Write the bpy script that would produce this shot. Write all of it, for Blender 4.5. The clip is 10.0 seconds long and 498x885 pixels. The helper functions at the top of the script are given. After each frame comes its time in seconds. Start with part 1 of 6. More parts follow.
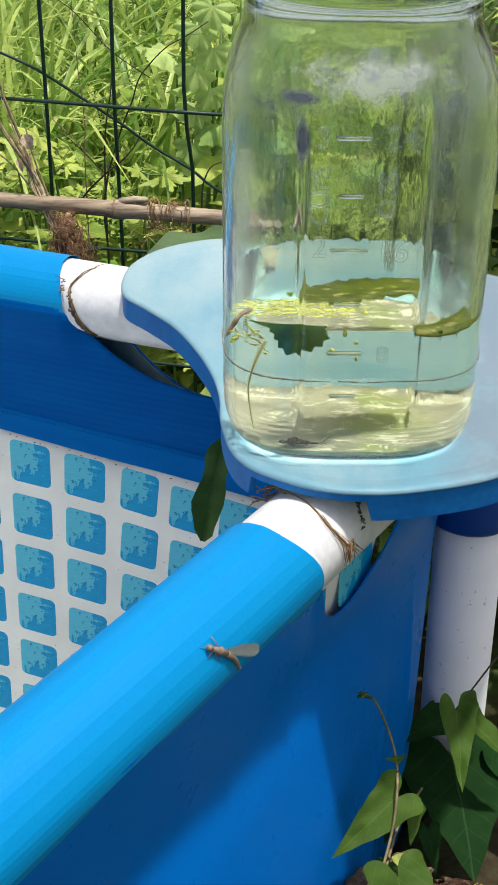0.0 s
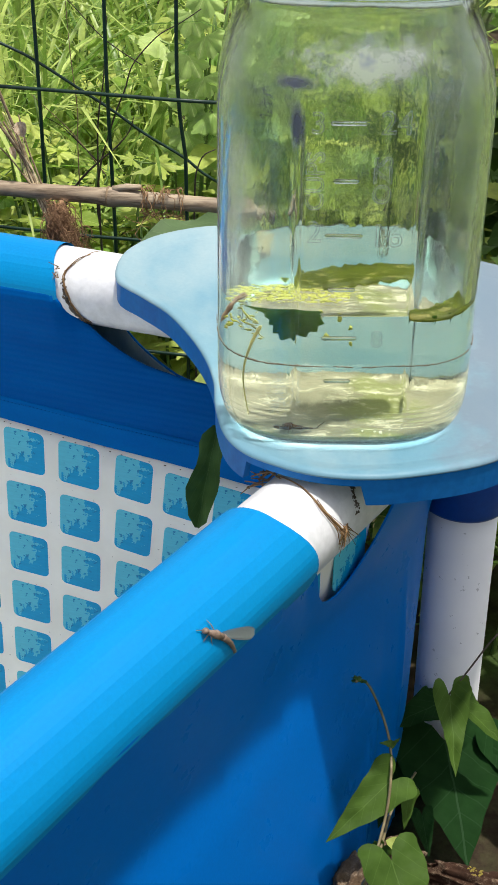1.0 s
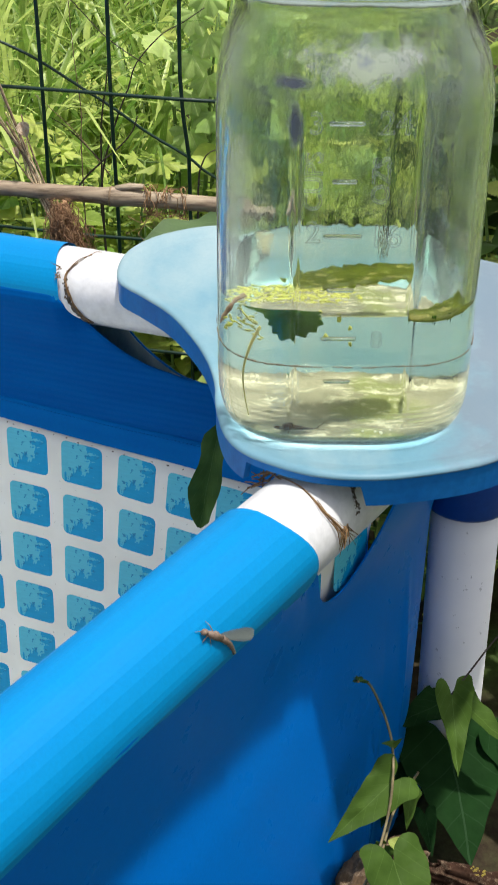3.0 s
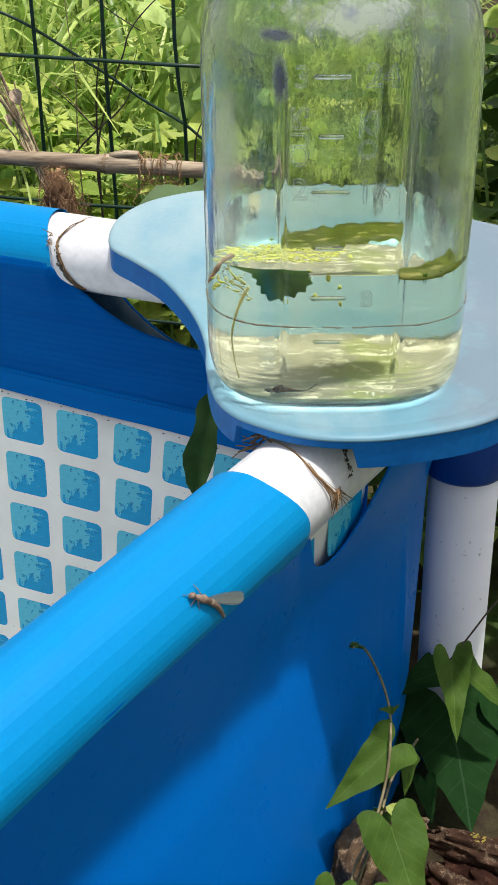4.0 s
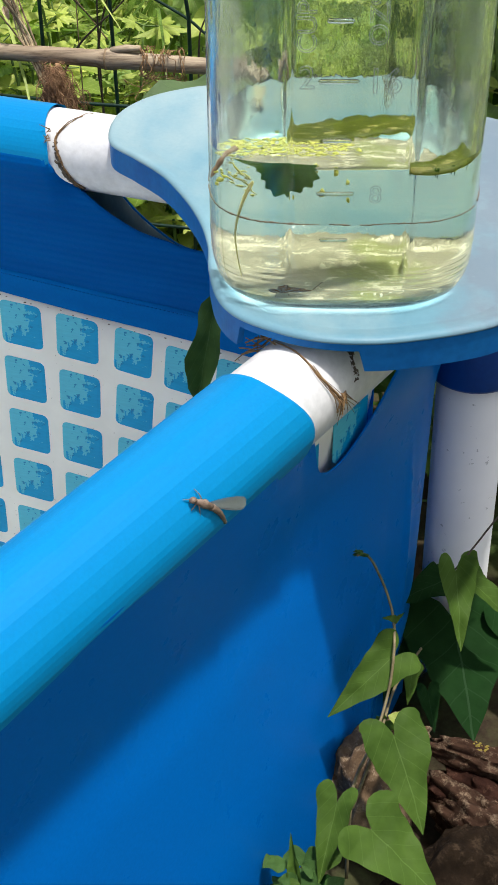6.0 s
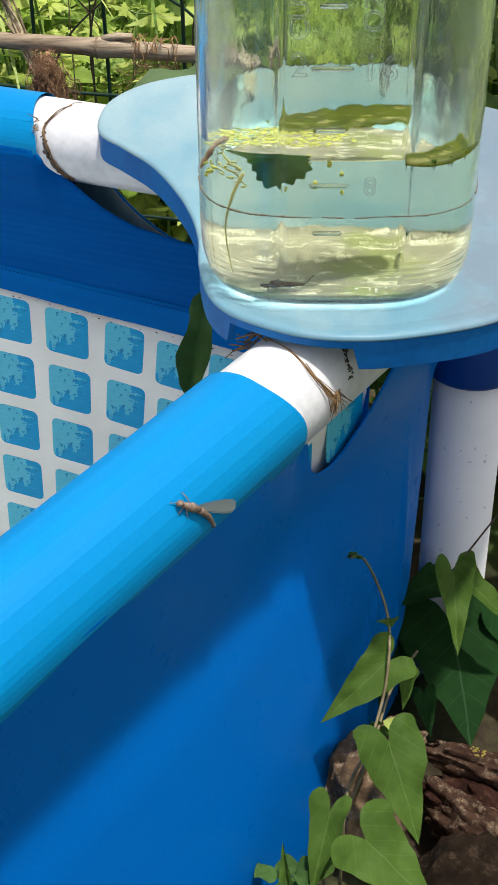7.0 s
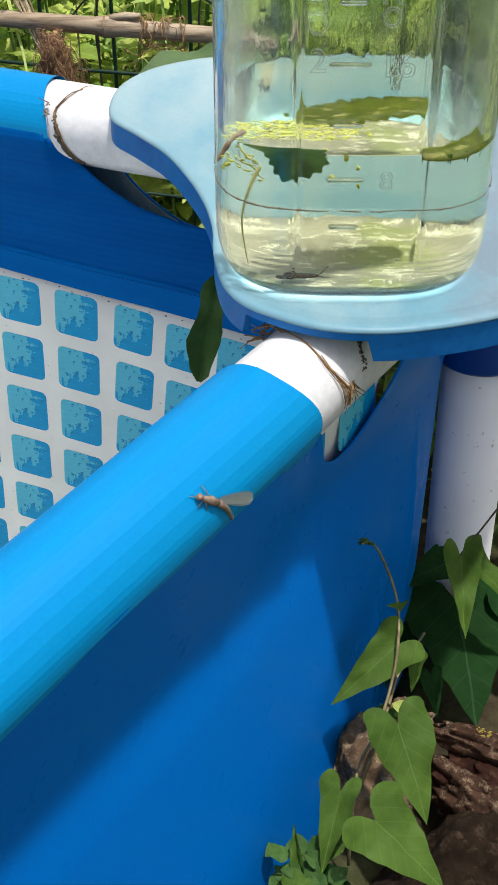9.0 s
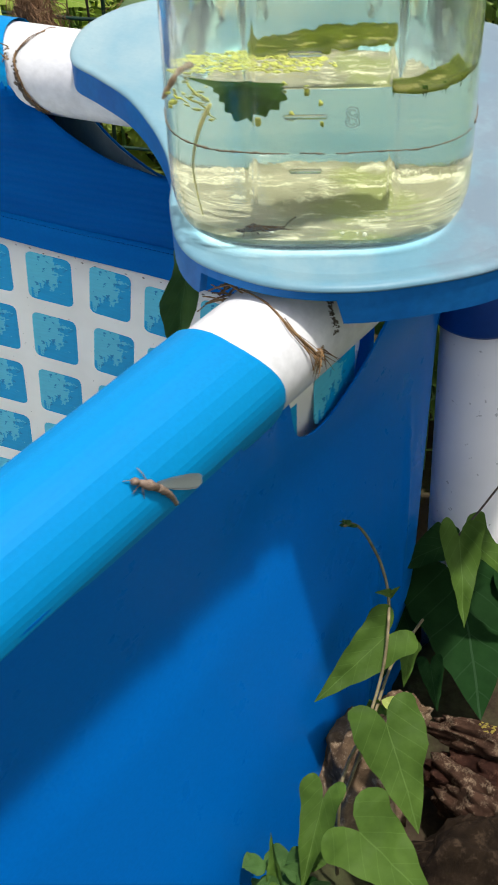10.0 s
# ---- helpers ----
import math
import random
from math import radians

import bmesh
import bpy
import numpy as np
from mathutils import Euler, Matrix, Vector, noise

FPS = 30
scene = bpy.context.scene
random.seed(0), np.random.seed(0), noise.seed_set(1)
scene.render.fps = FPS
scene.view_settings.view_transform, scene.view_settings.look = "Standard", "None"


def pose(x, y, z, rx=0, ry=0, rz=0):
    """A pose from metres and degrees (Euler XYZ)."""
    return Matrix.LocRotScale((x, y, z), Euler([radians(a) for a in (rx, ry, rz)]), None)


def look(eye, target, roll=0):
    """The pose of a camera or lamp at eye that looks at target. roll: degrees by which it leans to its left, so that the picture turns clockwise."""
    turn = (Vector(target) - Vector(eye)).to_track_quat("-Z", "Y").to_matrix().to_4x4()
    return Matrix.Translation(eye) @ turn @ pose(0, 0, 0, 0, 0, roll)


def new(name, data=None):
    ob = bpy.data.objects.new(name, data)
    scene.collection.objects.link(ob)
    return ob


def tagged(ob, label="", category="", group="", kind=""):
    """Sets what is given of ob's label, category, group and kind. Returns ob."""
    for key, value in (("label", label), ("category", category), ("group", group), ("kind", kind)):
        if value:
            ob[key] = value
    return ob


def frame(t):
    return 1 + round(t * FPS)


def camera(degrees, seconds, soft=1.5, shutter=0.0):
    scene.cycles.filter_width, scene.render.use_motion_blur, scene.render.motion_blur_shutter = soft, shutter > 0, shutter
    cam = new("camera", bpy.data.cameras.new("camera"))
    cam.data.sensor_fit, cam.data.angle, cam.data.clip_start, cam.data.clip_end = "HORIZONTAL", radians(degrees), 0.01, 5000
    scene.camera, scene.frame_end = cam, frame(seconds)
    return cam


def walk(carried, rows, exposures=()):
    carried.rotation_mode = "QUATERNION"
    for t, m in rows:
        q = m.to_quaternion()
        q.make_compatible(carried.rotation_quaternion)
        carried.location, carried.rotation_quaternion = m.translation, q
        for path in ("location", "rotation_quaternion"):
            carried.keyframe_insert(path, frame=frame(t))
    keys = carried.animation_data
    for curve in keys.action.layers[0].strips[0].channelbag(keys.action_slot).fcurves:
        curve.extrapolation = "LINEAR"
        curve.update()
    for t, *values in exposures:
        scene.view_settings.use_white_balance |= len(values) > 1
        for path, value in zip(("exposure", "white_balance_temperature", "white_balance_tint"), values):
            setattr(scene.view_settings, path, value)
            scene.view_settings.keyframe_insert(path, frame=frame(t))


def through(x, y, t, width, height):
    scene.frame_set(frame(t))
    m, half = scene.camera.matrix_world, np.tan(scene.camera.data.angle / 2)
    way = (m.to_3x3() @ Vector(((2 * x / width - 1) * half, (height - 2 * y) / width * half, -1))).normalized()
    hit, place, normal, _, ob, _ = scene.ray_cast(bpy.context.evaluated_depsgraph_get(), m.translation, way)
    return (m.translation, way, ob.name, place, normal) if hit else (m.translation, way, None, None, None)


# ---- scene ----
cam = camera(21.54, 10.0, soft=1.3, shutter=0.4)
walk(cam, [
    (0, pose(-0.0337, -0.4533, 0.9425, 60.00, -0.40, 0.23)),
    (0.5, pose(-0.0349, -0.4546, 0.9427, 59.61, -0.21, 0.39)),
    (1, pose(-0.0349, -0.4557, 0.9414, 59.62, -0.55, -0.12)),
    (1.5, pose(-0.0305, -0.4571, 0.9399, 59.64, -0.16, -0.01)),
    (2, pose(-0.0292, -0.4568, 0.9403, 59.80, -0.10, 0.06)),
    (2.5, pose(-0.0304, -0.4560, 0.9441, 60.16, -0.16, 0.02)),
    (3, pose(-0.0318, -0.4549, 0.9422, 59.51, -0.24, 0.15)),
    (3.2, pose(-0.0303, -0.4540, 0.9391, 58.95, 0.00, 0.11)),
    (4.3, pose(-0.0241, -0.4521, 0.9347, 58.50, 0.55, 0.29)),
    (4.5, pose(-0.0255, -0.4527, 0.9346, 58.57, 0.50, 0.47)),
    (5, pose(-0.0249, -0.4501, 0.9330, 57.87, 0.73, 0.63)),
    (5.5, pose(-0.0247, -0.4438, 0.9274, 56.20, 0.50, 0.67)),
    (5.7, pose(-0.0252, -0.4461, 0.9268, 54.83, 0.42, 0.70)),
    (6.8, pose(-0.0205, -0.4299, 0.9198, 54.53, 0.21, 0.29)),
    (7, pose(-0.0220, -0.4307, 0.9197, 54.32, 0.23, 0.59)),
    (7.5, pose(-0.0240, -0.4295, 0.9196, 54.36, -0.02, 0.62)),
    (8, pose(-0.0270, -0.4295, 0.9250, 53.85, 0.01, 0.77)),
    (8.5, pose(-0.0310, -0.4335, 0.9314, 53.30, 0.02, 0.91)),
    (9, pose(-0.0289, -0.4300, 0.9292, 52.81, -0.05, 0.47)),
    (9.5, pose(-0.0258, -0.4192, 0.9201, 52.11, 0.16, 0.75)),
    (10, pose(-0.0041, -0.3913, 0.9030, 51.31, 1.62, 1.58)),
])

# ---- light ----
SUN = Vector((0.1446, -0.0533, 1.0)).normalized()
world = bpy.data.worlds.new("world")
scene.world = world
world.use_nodes = True
wn = world.node_tree
sky = wn.nodes.new("ShaderNodeTexSky")
sky.sky_type = "NISHITA"
sky.sun_disc = False
sky.sun_elevation = math.asin(SUN.z)
sky.sun_rotation = math.atan2(SUN.x, SUN.y)
sky.dust_density, sky.air_density = 3.0, 1.0
haze = wn.nodes.new("ShaderNodeHueSaturation")      # thin bright cloud whitens the blue
haze.inputs["Saturation"].default_value = 0.31
wn.links.new(sky.outputs[0], haze.inputs["Color"])
wn.links.new(haze.outputs[0], wn.nodes["Background"].inputs[0])
wn.nodes["Background"].inputs[1].default_value = 0.128
sun = bpy.data.lights.new("sun", "SUN")
sun.energy, sun.angle, sun.color = 3.5, radians(2.0), (1.0, 0.96, 0.90)
sun_ob = new("sun", sun)
sun_ob.matrix_world = look(SUN * 20, (0, 0, 0))
scene.view_settings.exposure = 0.22

# ---- materials ----
class Mat:
    """A node material with a principled shader and small helpers to wire it."""

    def __init__(self, name, color=(0.8, 0.8, 0.8), rough=0.5, metal=0.0, spec=0.5):
        self.m = bpy.data.materials.new(name)
        self.m.use_nodes = True
        self.t = self.m.node_tree
        self.b = self.t.nodes["Principled BSDF"]
        self.b.inputs["Base Color"].default_value = (*color, 1)
        self.b.inputs["Roughness"].default_value = rough
        self.b.inputs["Metallic"].default_value = metal
        self.b.inputs["Specular IOR Level"].default_value = spec
        self.bump_in = None

    def node(self, kind, **inputs):
        n = self.t.nodes.new(kind)
        for k, v in inputs.items():
            n.inputs[k.replace("_", " ")].default_value = v
        return n

    def link(self, a, b):
        self.t.links.new(a, b)

    def coords(self, which="Object"):
        return self.node("ShaderNodeTexCoord").outputs[which]

    def noise(self, scale, detail=4.0, rough=0.55, co=None, stretch=None):
        n = self.node("ShaderNodeTexNoise", Scale=scale, Detail=detail, Roughness=rough)
        co = co or self.coords()
        if stretch:
            mp = self.node("ShaderNodeMapping")
            mp.inputs["Scale"].default_value = stretch
            self.link(co, mp.inputs[0])
            co = mp.outputs[0]
        self.link(co, n.inputs["Vector"])
        return n.outputs["Fac"]

    def ramp(self, fac, stops, ease="LINEAR"):
        r = self.node("ShaderNodeValToRGB")
        r.color_ramp.interpolation = ease
        e = r.color_ramp.elements
        while len(e) < len(stops):
            e.new(0.5)
        for i, (p, c) in enumerate(stops):
            e[i].position = p
            e[i].color = (*c, 1) if len(c) == 3 else c
        self.link(fac, r.inputs[0])
        return r.outputs["Color"]

    def mix(self, fac, a, b, mode="MIX"):
        n = self.t.nodes.new("ShaderNodeMix")
        n.data_type, n.blend_type = "RGBA", mode
        for v, s in ((fac, n.inputs[0]), (a, n.inputs[6]), (b, n.inputs[7])):
            if hasattr(v, "is_linked"):
                self.link(v, s)
            elif isinstance(v, (int, float)):
                s.default_value = v
            else:
                s.default_value = (*v, 1)
        return n.outputs[2]

    def math(self, op, a, b=0.0):
        n = self.t.nodes.new("ShaderNodeMath")
        n.operation = op
        for v, s in ((a, n.inputs[0]), (b, n.inputs[1])):
            if hasattr(v, "is_linked"):
                self.link(v, s)
            else:
                s.default_value = v
        return n.outputs[0]

    def base(self, out):
        self.link(out, self.b.inputs["Base Color"])
        return self

    def rough(self, out):
        self.link(out, self.b.inputs["Roughness"])
        return self

    def bump(self, fac, strength=0.3, dist=0.001):
        n = self.node("ShaderNodeBump", Strength=strength, Distance=dist)
        self.link(fac, n.inputs["Height"])
        if self.bump_in:
            self.link(self.bump_in, n.inputs["Normal"])
        self.bump_in = n.outputs[0]
        self.link(self.bump_in, self.b.inputs["Normal"])
        return self


def varied(name, dark, light, scale, rough=0.5, bump=0.2, dist=0.0005, fine=None, spec=0.5, stretch=None):
    """A surface mottled between two colours at two scales, with relief."""
    m = Mat(name, light, rough, 0, spec)
    a = m.noise(scale, 5, stretch=stretch)
    f = m.noise(fine or scale * 9, 3, stretch=stretch)
    c = m.mix(m.ramp(a, [(0.3, (0, 0, 0)), (0.7, (1, 1, 1))]), dark, light)
    c = m.mix(0.25, c, m.ramp(f, [(0.3, (0.35, 0.35, 0.35)), (0.7, (1, 1, 1))]), "MULTIPLY")
    m.base(c)
    if bump:
        m.bump(f, bump, dist)
    return m.m


def leaf_material(name, dark, light, through=0.35, rough=0.45, sheen=0.22):
    """A leaf: two greens, paler veins along the blade's x = 0, light let through from behind."""
    m = Mat(name, light, rough, 0, sheen)
    uv = m.node("ShaderNodeUVMap").outputs[0]
    sep = m.node("ShaderNodeSeparateXYZ")
    m.link(uv, sep.inputs[0])
    rnd = m.node("ShaderNodeNewGeometry").outputs["Random Per Island"]
    c = m.mix(m.math("MULTIPLY", rnd, 1.0), dark, light)
    n = m.noise(90, 4)
    c = m.mix(0.5, c, m.ramp(n, [(0.3, (0.45, 0.5, 0.4)), (0.7, (1.15, 1.1, 1.0))]), "MULTIPLY")
    c = m.mix(0.45, c, m.ramp(m.noise(22, 5, 0.65), [(0.35, (0.4, 0.48, 0.36)), (0.62, (1.15, 1.12, 1.05))]), "MULTIPLY")
    # midrib and slanting side veins
    off = m.math("ABSOLUTE", m.math("SUBTRACT", sep.outputs[0], 0.5))
    rib = m.math("LESS_THAN", off, 0.008)
    side = m.math("FRACT", m.math("SUBTRACT", m.math("MULTIPLY", sep.outputs[1], 5.0), m.math("MULTIPLY", off, 4.5)))
    side = m.math("MULTIPLY", m.math("LESS_THAN", side, 0.06), 0.5)
    vein = m.math("MAXIMUM", rib, side)
    pale = tuple(min(1, v * 1.5 + 0.03) for v in light)
    c = m.mix(m.math("MULTIPLY", vein, 0.30), c, pale)
    m.base(c)
    m.bump(m.math("SUBTRACT", m.noise(160, 3), m.math("MULTIPLY", vein, 0.6)), 0.6, 0.0008)
    tr = m.node("ShaderNodeBsdfTranslucent")
    m.link(c, tr.inputs["Color"])
    mx = m.node("ShaderNodeMixShader")
    mx.inputs[0].default_value = through
    out = m.t.nodes["Material Output"]
    m.link(m.b.outputs[0], mx.inputs[1])
    m.link(tr.outputs[0], mx.inputs[2])
    m.link(mx.outputs[0], out.inputs[0])
    return m.m


def vinyl(name, dark, light, along, rough=0.32, ribs=0.0, spec=0.28):
    """Coated pool fabric: streaks along its length, fine weave, a few scuffs."""
    m = Mat(name, light, rough, 0, spec)
    a = m.noise(14, 4, stretch=along)
    f = m.noise(900, 2)
    s = m.noise(60, 6)
    c = m.mix(m.ramp(a, [(0.3, (0, 0, 0)), (0.7, (1, 1, 1))]), dark, light)
    c = m.mix(m.math("MULTIPLY", m.math("GREATER_THAN", s, 0.78), 0.2), c, (0.25, 0.4, 0.55))
    c = m.mix(0.12, c, m.ramp(f, [(0.3, (0.5, 0.5, 0.5)), (0.7, (1.2, 1.2, 1.2))]), "MULTIPLY")
    m.base(c)
    m.rough(m.math("ADD", m.math("MULTIPLY", s, 0.25), rough - 0.12))
    m.bump(a, 0.25, 0.0012)
    m.bump(f, 0.10, 0.00015)
    if ribs:
        w = m.node("ShaderNodeTexWave", Scale=ribs, Distortion=0.6)
        w.bands_direction = "Z"
        m.link(m.coords(), w.inputs["Vector"])
        m.bump(w.outputs["Fac"], 0.35, 0.0004)
    return m.m


M_SLEEVE = vinyl("sleeve_vinyl", (0.000, 0.166, 0.485), (0.000, 0.288, 0.59), (0.05, 1, 1), 0.40, 0, 0.14)
M_WALL = vinyl("wall_vinyl", (0.0, 0.136, 0.53), (0.0, 0.165, 0.605), (0.25, 1, 0.25), 0.30, 0, 0.05)
M_BAND = vinyl("band_vinyl", (0.0, 0.086, 0.33), (0.0, 0.108, 0.39), (1, 1, 6), 0.5, 95, 0.02)
M_FILM = varied("weathered_film", (0.13, 0.24, 0.31), (0.30, 0.41, 0.46), 70, 0.4, 0.1, 0.0003, stretch=(1, 1, 0.3))
M_STRIP = vinyl("strip_vinyl", (0.0, 0.120, 0.42), (0.0, 0.150, 0.49), (1, 1, 6), 0.45, 0, 0.02)


def liner_print_material():
    m = Mat("liner_print", (0.74, 0.76, 0.76), 0.42)
    a = m.noise(25, 5)
    d = m.noise(420, 3)
    c = m.mix(m.ramp(a, [(0.35, (0, 0, 0)), (0.7, (1, 1, 1))]), (0.84, 0.825, 0.755), (0.95, 0.94, 0.87))
    c = m.mix(m.math("MULTIPLY", m.math("GREATER_THAN", d, 0.70), 0.65), c, (0.22, 0.2, 0.16))
    m.base(c)
    m.bump(m.noise(700, 2, stretch=(1, 1, 3)), 0.12, 0.0002)
    return m.m


def tile_material():
    """Printed tile: pale upper patch with a ragged edge over a deeper blue, the same print on each."""
    m = Mat("tile_print", (0.02, 0.3, 0.6), 0.45, 0, 0.15)
    co = m.coords()
    sep = m.node("ShaderNodeSeparateXYZ")
    m.link(co, sep.inputs[0])
    n = m.noise(175, 4, 0.62, co=co, stretch=(1.0, 1.0, 1.15))
    d = m.math("MAXIMUM", m.math("MULTIPLY", sep.outputs[0], 80.0), m.math("MULTIPLY", m.math("SUBTRACT", m.math("MULTIPLY", sep.outputs[0], 0.45), sep.outputs[2]), 78.0))
    f = m.math("ADD", d, m.math("MULTIPLY", m.math("SUBTRACT", n, 0.5), 2.3))
    patch = m.math("LESS_THAN", f, 0.34)
    near = m.math("LESS_THAN", m.math("ABSOLUTE", m.math("SUBTRACT", f, 0.10)), 0.42)
    fleck = m.math("MULTIPLY", near, m.math("GREATER_THAN", m.noise(400, 2, co=co, stretch=(0.7, 1, 1)), 0.60))
    strip = m.math("LESS_THAN", sep.outputs[0], -0.0098)
    c = m.mix(m.math("MAXIMUM", patch, strip), (0.0, 0.34, 0.65), (0.105, 0.55, 0.71))
    c = m.mix(m.math("MULTIPLY", fleck, 0.85), c, (0.002, 0.20, 0.46))
    c = m.mix(0.35, c, m.ramp(m.noise(900, 2, stretch=(0.15, 1, 1), co=co), [(0.3, (0.7, 0.75, 0.8)), (0.7, (1.1, 1.1, 1.1))]), "MULTIPLY")
    m.base(c)
    m.bump(m.noise(700, 2, stretch=(1, 1, 3)), 0.12, 0.0002)
    return m.m


M_PRINT = liner_print_material()
M_TILE = tile_material()
M_PIPE = varied("white_plastic", (0.70, 0.70, 0.71), (0.83, 0.83, 0.84), 30, 0.33, 0.08, 0.0002)


def leg_material():
    m = Mat("leg_plastic", (0.78, 0.78, 0.8), 0.4)
    a = m.noise(22, 5)
    d = m.noise(260, 4)
    c = m.mix(m.ramp(a, [(0.35, (0, 0, 0)), (0.7, (1, 1, 1))]), (0.84, 0.84, 0.87), (0.92, 0.92, 0.94))
    c = m.mix(m.math("MULTIPLY", m.math("GREATER_THAN", d, 0.69), 0.5), c, (0.25, 0.24, 0.26))
    m.base(c)
    return m.m


M_LEG = leg_material()


def tray_top_material():
    """Sun-bleached blue plastic, chalky, with scuffs, a dusty stain and whitish reflections painted in."""
    m = Mat("tray_bleached", (0.42, 0.66, 0.80), 0.36, 0, 0.22)
    a = m.noise(16, 5)
    f = m.noise(600, 3)
    c = m.mix(m.ramp(a, [(0.32, (0, 0, 0)), (0.68, (1, 1, 1))]), (0.130, 0.285, 0.375), (0.190, 0.335, 0.405))
    # whitish clouding, bleached plastic and painted reflections together, more towards the back
    w = m.noise(22, 6, 0.62, stretch=(1.0, 0.45, 1))
    sep = m.node("ShaderNodeSeparateXYZ")
    m.link(m.coords(), sep.inputs[0])
    w = m.math("ADD", w, m.math("MULTIPLY", sep.outputs[1], 1.1))
    c = m.mix(m.ramp(w, [(0.46, (0, 0, 0)), (0.74, (0.85, 0.85, 0.85))]), c, (0.32, 0.425, 0.450))
    c = m.mix(0.15, c, m.ramp(f, [(0.3, (0.7, 0.75, 0.8)), (0.7, (1.1, 1.08, 1.05))]), "MULTIPLY")
    # grey dust towards the outer corner
    dust = m.math("ADD", m.math("MULTIPLY", sep.outputs[0], 9.0), m.math("MULTIPLY", m.noise(30, 6, 0.7), 0.9))
    c = m.mix(m.ramp(dust, [(0.72, (0, 0, 0)), (1.0, (0.8, 0.8, 0.8))]), c, (0.165, 0.205, 0.255))
    d = m.noise(240, 4)
    c = m.mix(m.math("MULTIPLY", m.math("GREATER_THAN", d, 0.715), 0.5), c, (0.2, 0.28, 0.33))
    m.base(c)
    m.rough(m.math("ADD", m.math("MULTIPLY", a, 0.25), 0.30))
    m.bump(f, 0.18, 0.0002)
    return m.m


M_TRAY = tray_top_material()
M_SKIRT = varied("tray_blue", (0.004, 0.118, 0.41), (0.011, 0.170, 0.49), 40, 0.45, 0.12, 0.0003, spec=0.15)
M_COLLAR = varied("collar_blue", (0.003, 0.05, 0.28), (0.006, 0.07, 0.36), 40, 0.4, 0.1, 0.0003)


def glass(name, ior, tint, rough=0.0, wavy=0.0):
    m = Mat(name, tint, rough)
    m.b.inputs["Transmission Weight"].default_value = 1.0
    m.b.inputs["IOR"].default_value = ior
    if wavy:
        m.bump(m.noise(55, 2, stretch=(1, 1, 0.35)), wavy, 0.002)
    return m.m


SKY_REFLECTION = (0.0035, -0.056, 0.8405)
DARK_REFLECTIONS = ((-0.0188, -0.058, 0.8345, 0.95, 2.6), (-0.0180, -0.059, 0.8222, 2.2, 0.80))


def filmed_glass(name, ior, tint):
    """Jar glass with a thin cloudy film of dried drops in upright streaks."""
    m = Mat(name, tint, 0.03)
    m.b.inputs["Transmission Weight"].default_value = 1.0
    m.b.inputs["IOR"].default_value = ior
    m.bump(m.noise(120, 4, stretch=(1, 1, 0.45)), 0.12, 0.0012)
    m.bump(m.noise(300, 3, stretch=(1, 1, 0.45)), 0.16, 0.0005)
    d = m.node("ShaderNodeBsdfDiffuse", Color=(0.8, 0.84, 0.78, 1))
    t = m.node("ShaderNodeBsdfTranslucent", Color=(0.8, 0.84, 0.78, 1))
    both = m.node("ShaderNodeMixShader")
    both.inputs[0].default_value = 0.5
    m.link(d.outputs[0], both.inputs[1])
    m.link(t.outputs[0], both.inputs[2])
    f = m.ramp(m.noise(70, 6, 0.65, stretch=(1, 1, 0.3)), [(0.50, (0.0, 0.0, 0.0)), (0.80, (0.07, 0.07, 0.07))])
    # upright runs of dried drops on the two sides
    sep = m.node("ShaderNodeSeparateXYZ")
    m.link(m.coords(), sep.inputs[0])
    side = m.ramp(m.math("MULTIPLY", m.math("ABSOLUTE", m.math("SUBTRACT", sep.outputs[0], 0.0022)), 25.0), [(0.96, (0, 0, 0)), (1.10, (1, 1, 1))])
    runs = m.ramp(m.noise(190, 5, 0.65, stretch=(1, 1, 0.10)), [(0.38, (0.0, 0.0, 0.0)), (0.66, (0.13, 0.13, 0.13))])
    f = m.math("MAXIMUM", f, m.math("MULTIPLY", side, runs))
    # the sky's white reflection painted on the shoulder, tinged with lilac
    def patch(at, sx, sz, reach, ragged, most):
        far = m.t.nodes.new("ShaderNodeVectorMath")
        far.operation = "DISTANCE"
        mp = m.node("ShaderNodeMapping")
        mp.inputs["Scale"].default_value = (sx, 0.25, sz)
        m.link(m.coords(), mp.inputs[0])
        m.link(mp.outputs[0], far.inputs[0])
        far.inputs[1].default_value = (at[0] * sx, at[1] * 0.25, at[2] * sz)
        edge = m.math("ADD", m.math("MULTIPLY", far.outputs["Value"], reach), m.math("MULTIPLY", m.math("SUBTRACT", m.noise(150, 5, 0.7), 0.5), ragged))
        return m.ramp(edge, [(0.35, (most,) * 3), (0.9, (0, 0, 0))])
    spot = patch(SKY_REFLECTION, 0.46, 1.35, 92.0, 2.6, 0.38)
    f = m.math("MAXIMUM", f, spot)
    # two slate-blue reflections painted on the glass beside it
    tint = m.mix(m.ramp(m.noise(95, 3), [(0.50, (0, 0, 0)), (0.60, (1, 1, 1))]), (0.8, 0.84, 0.82), (0.50, 0.50, 0.74))
    for x, y, z, sx, sz in DARK_REFLECTIONS:
        dark_refl = patch((x, y, z), sx, sz, 150.0, 1.2, 0.72)
        f = m.math("MAXIMUM", f, dark_refl)
        tint = m.mix(m.math("MINIMUM", m.math("MULTIPLY", dark_refl, 3.0), 1.0), tint, (0.12, 0.13, 0.20))
    m.link(tint, d.inputs["Color"])
    m.link(tint, t.inputs["Color"])
    mx = m.node("ShaderNodeMixShader")
    m.link(f, mx.inputs[0])
    m.link(m.b.outputs[0], mx.inputs[1])
    m.link(both.outputs[0], mx.inputs[2])
    m.link(mx.outputs[0], m.t.nodes["Material Output"].inputs[0])
    return m.m


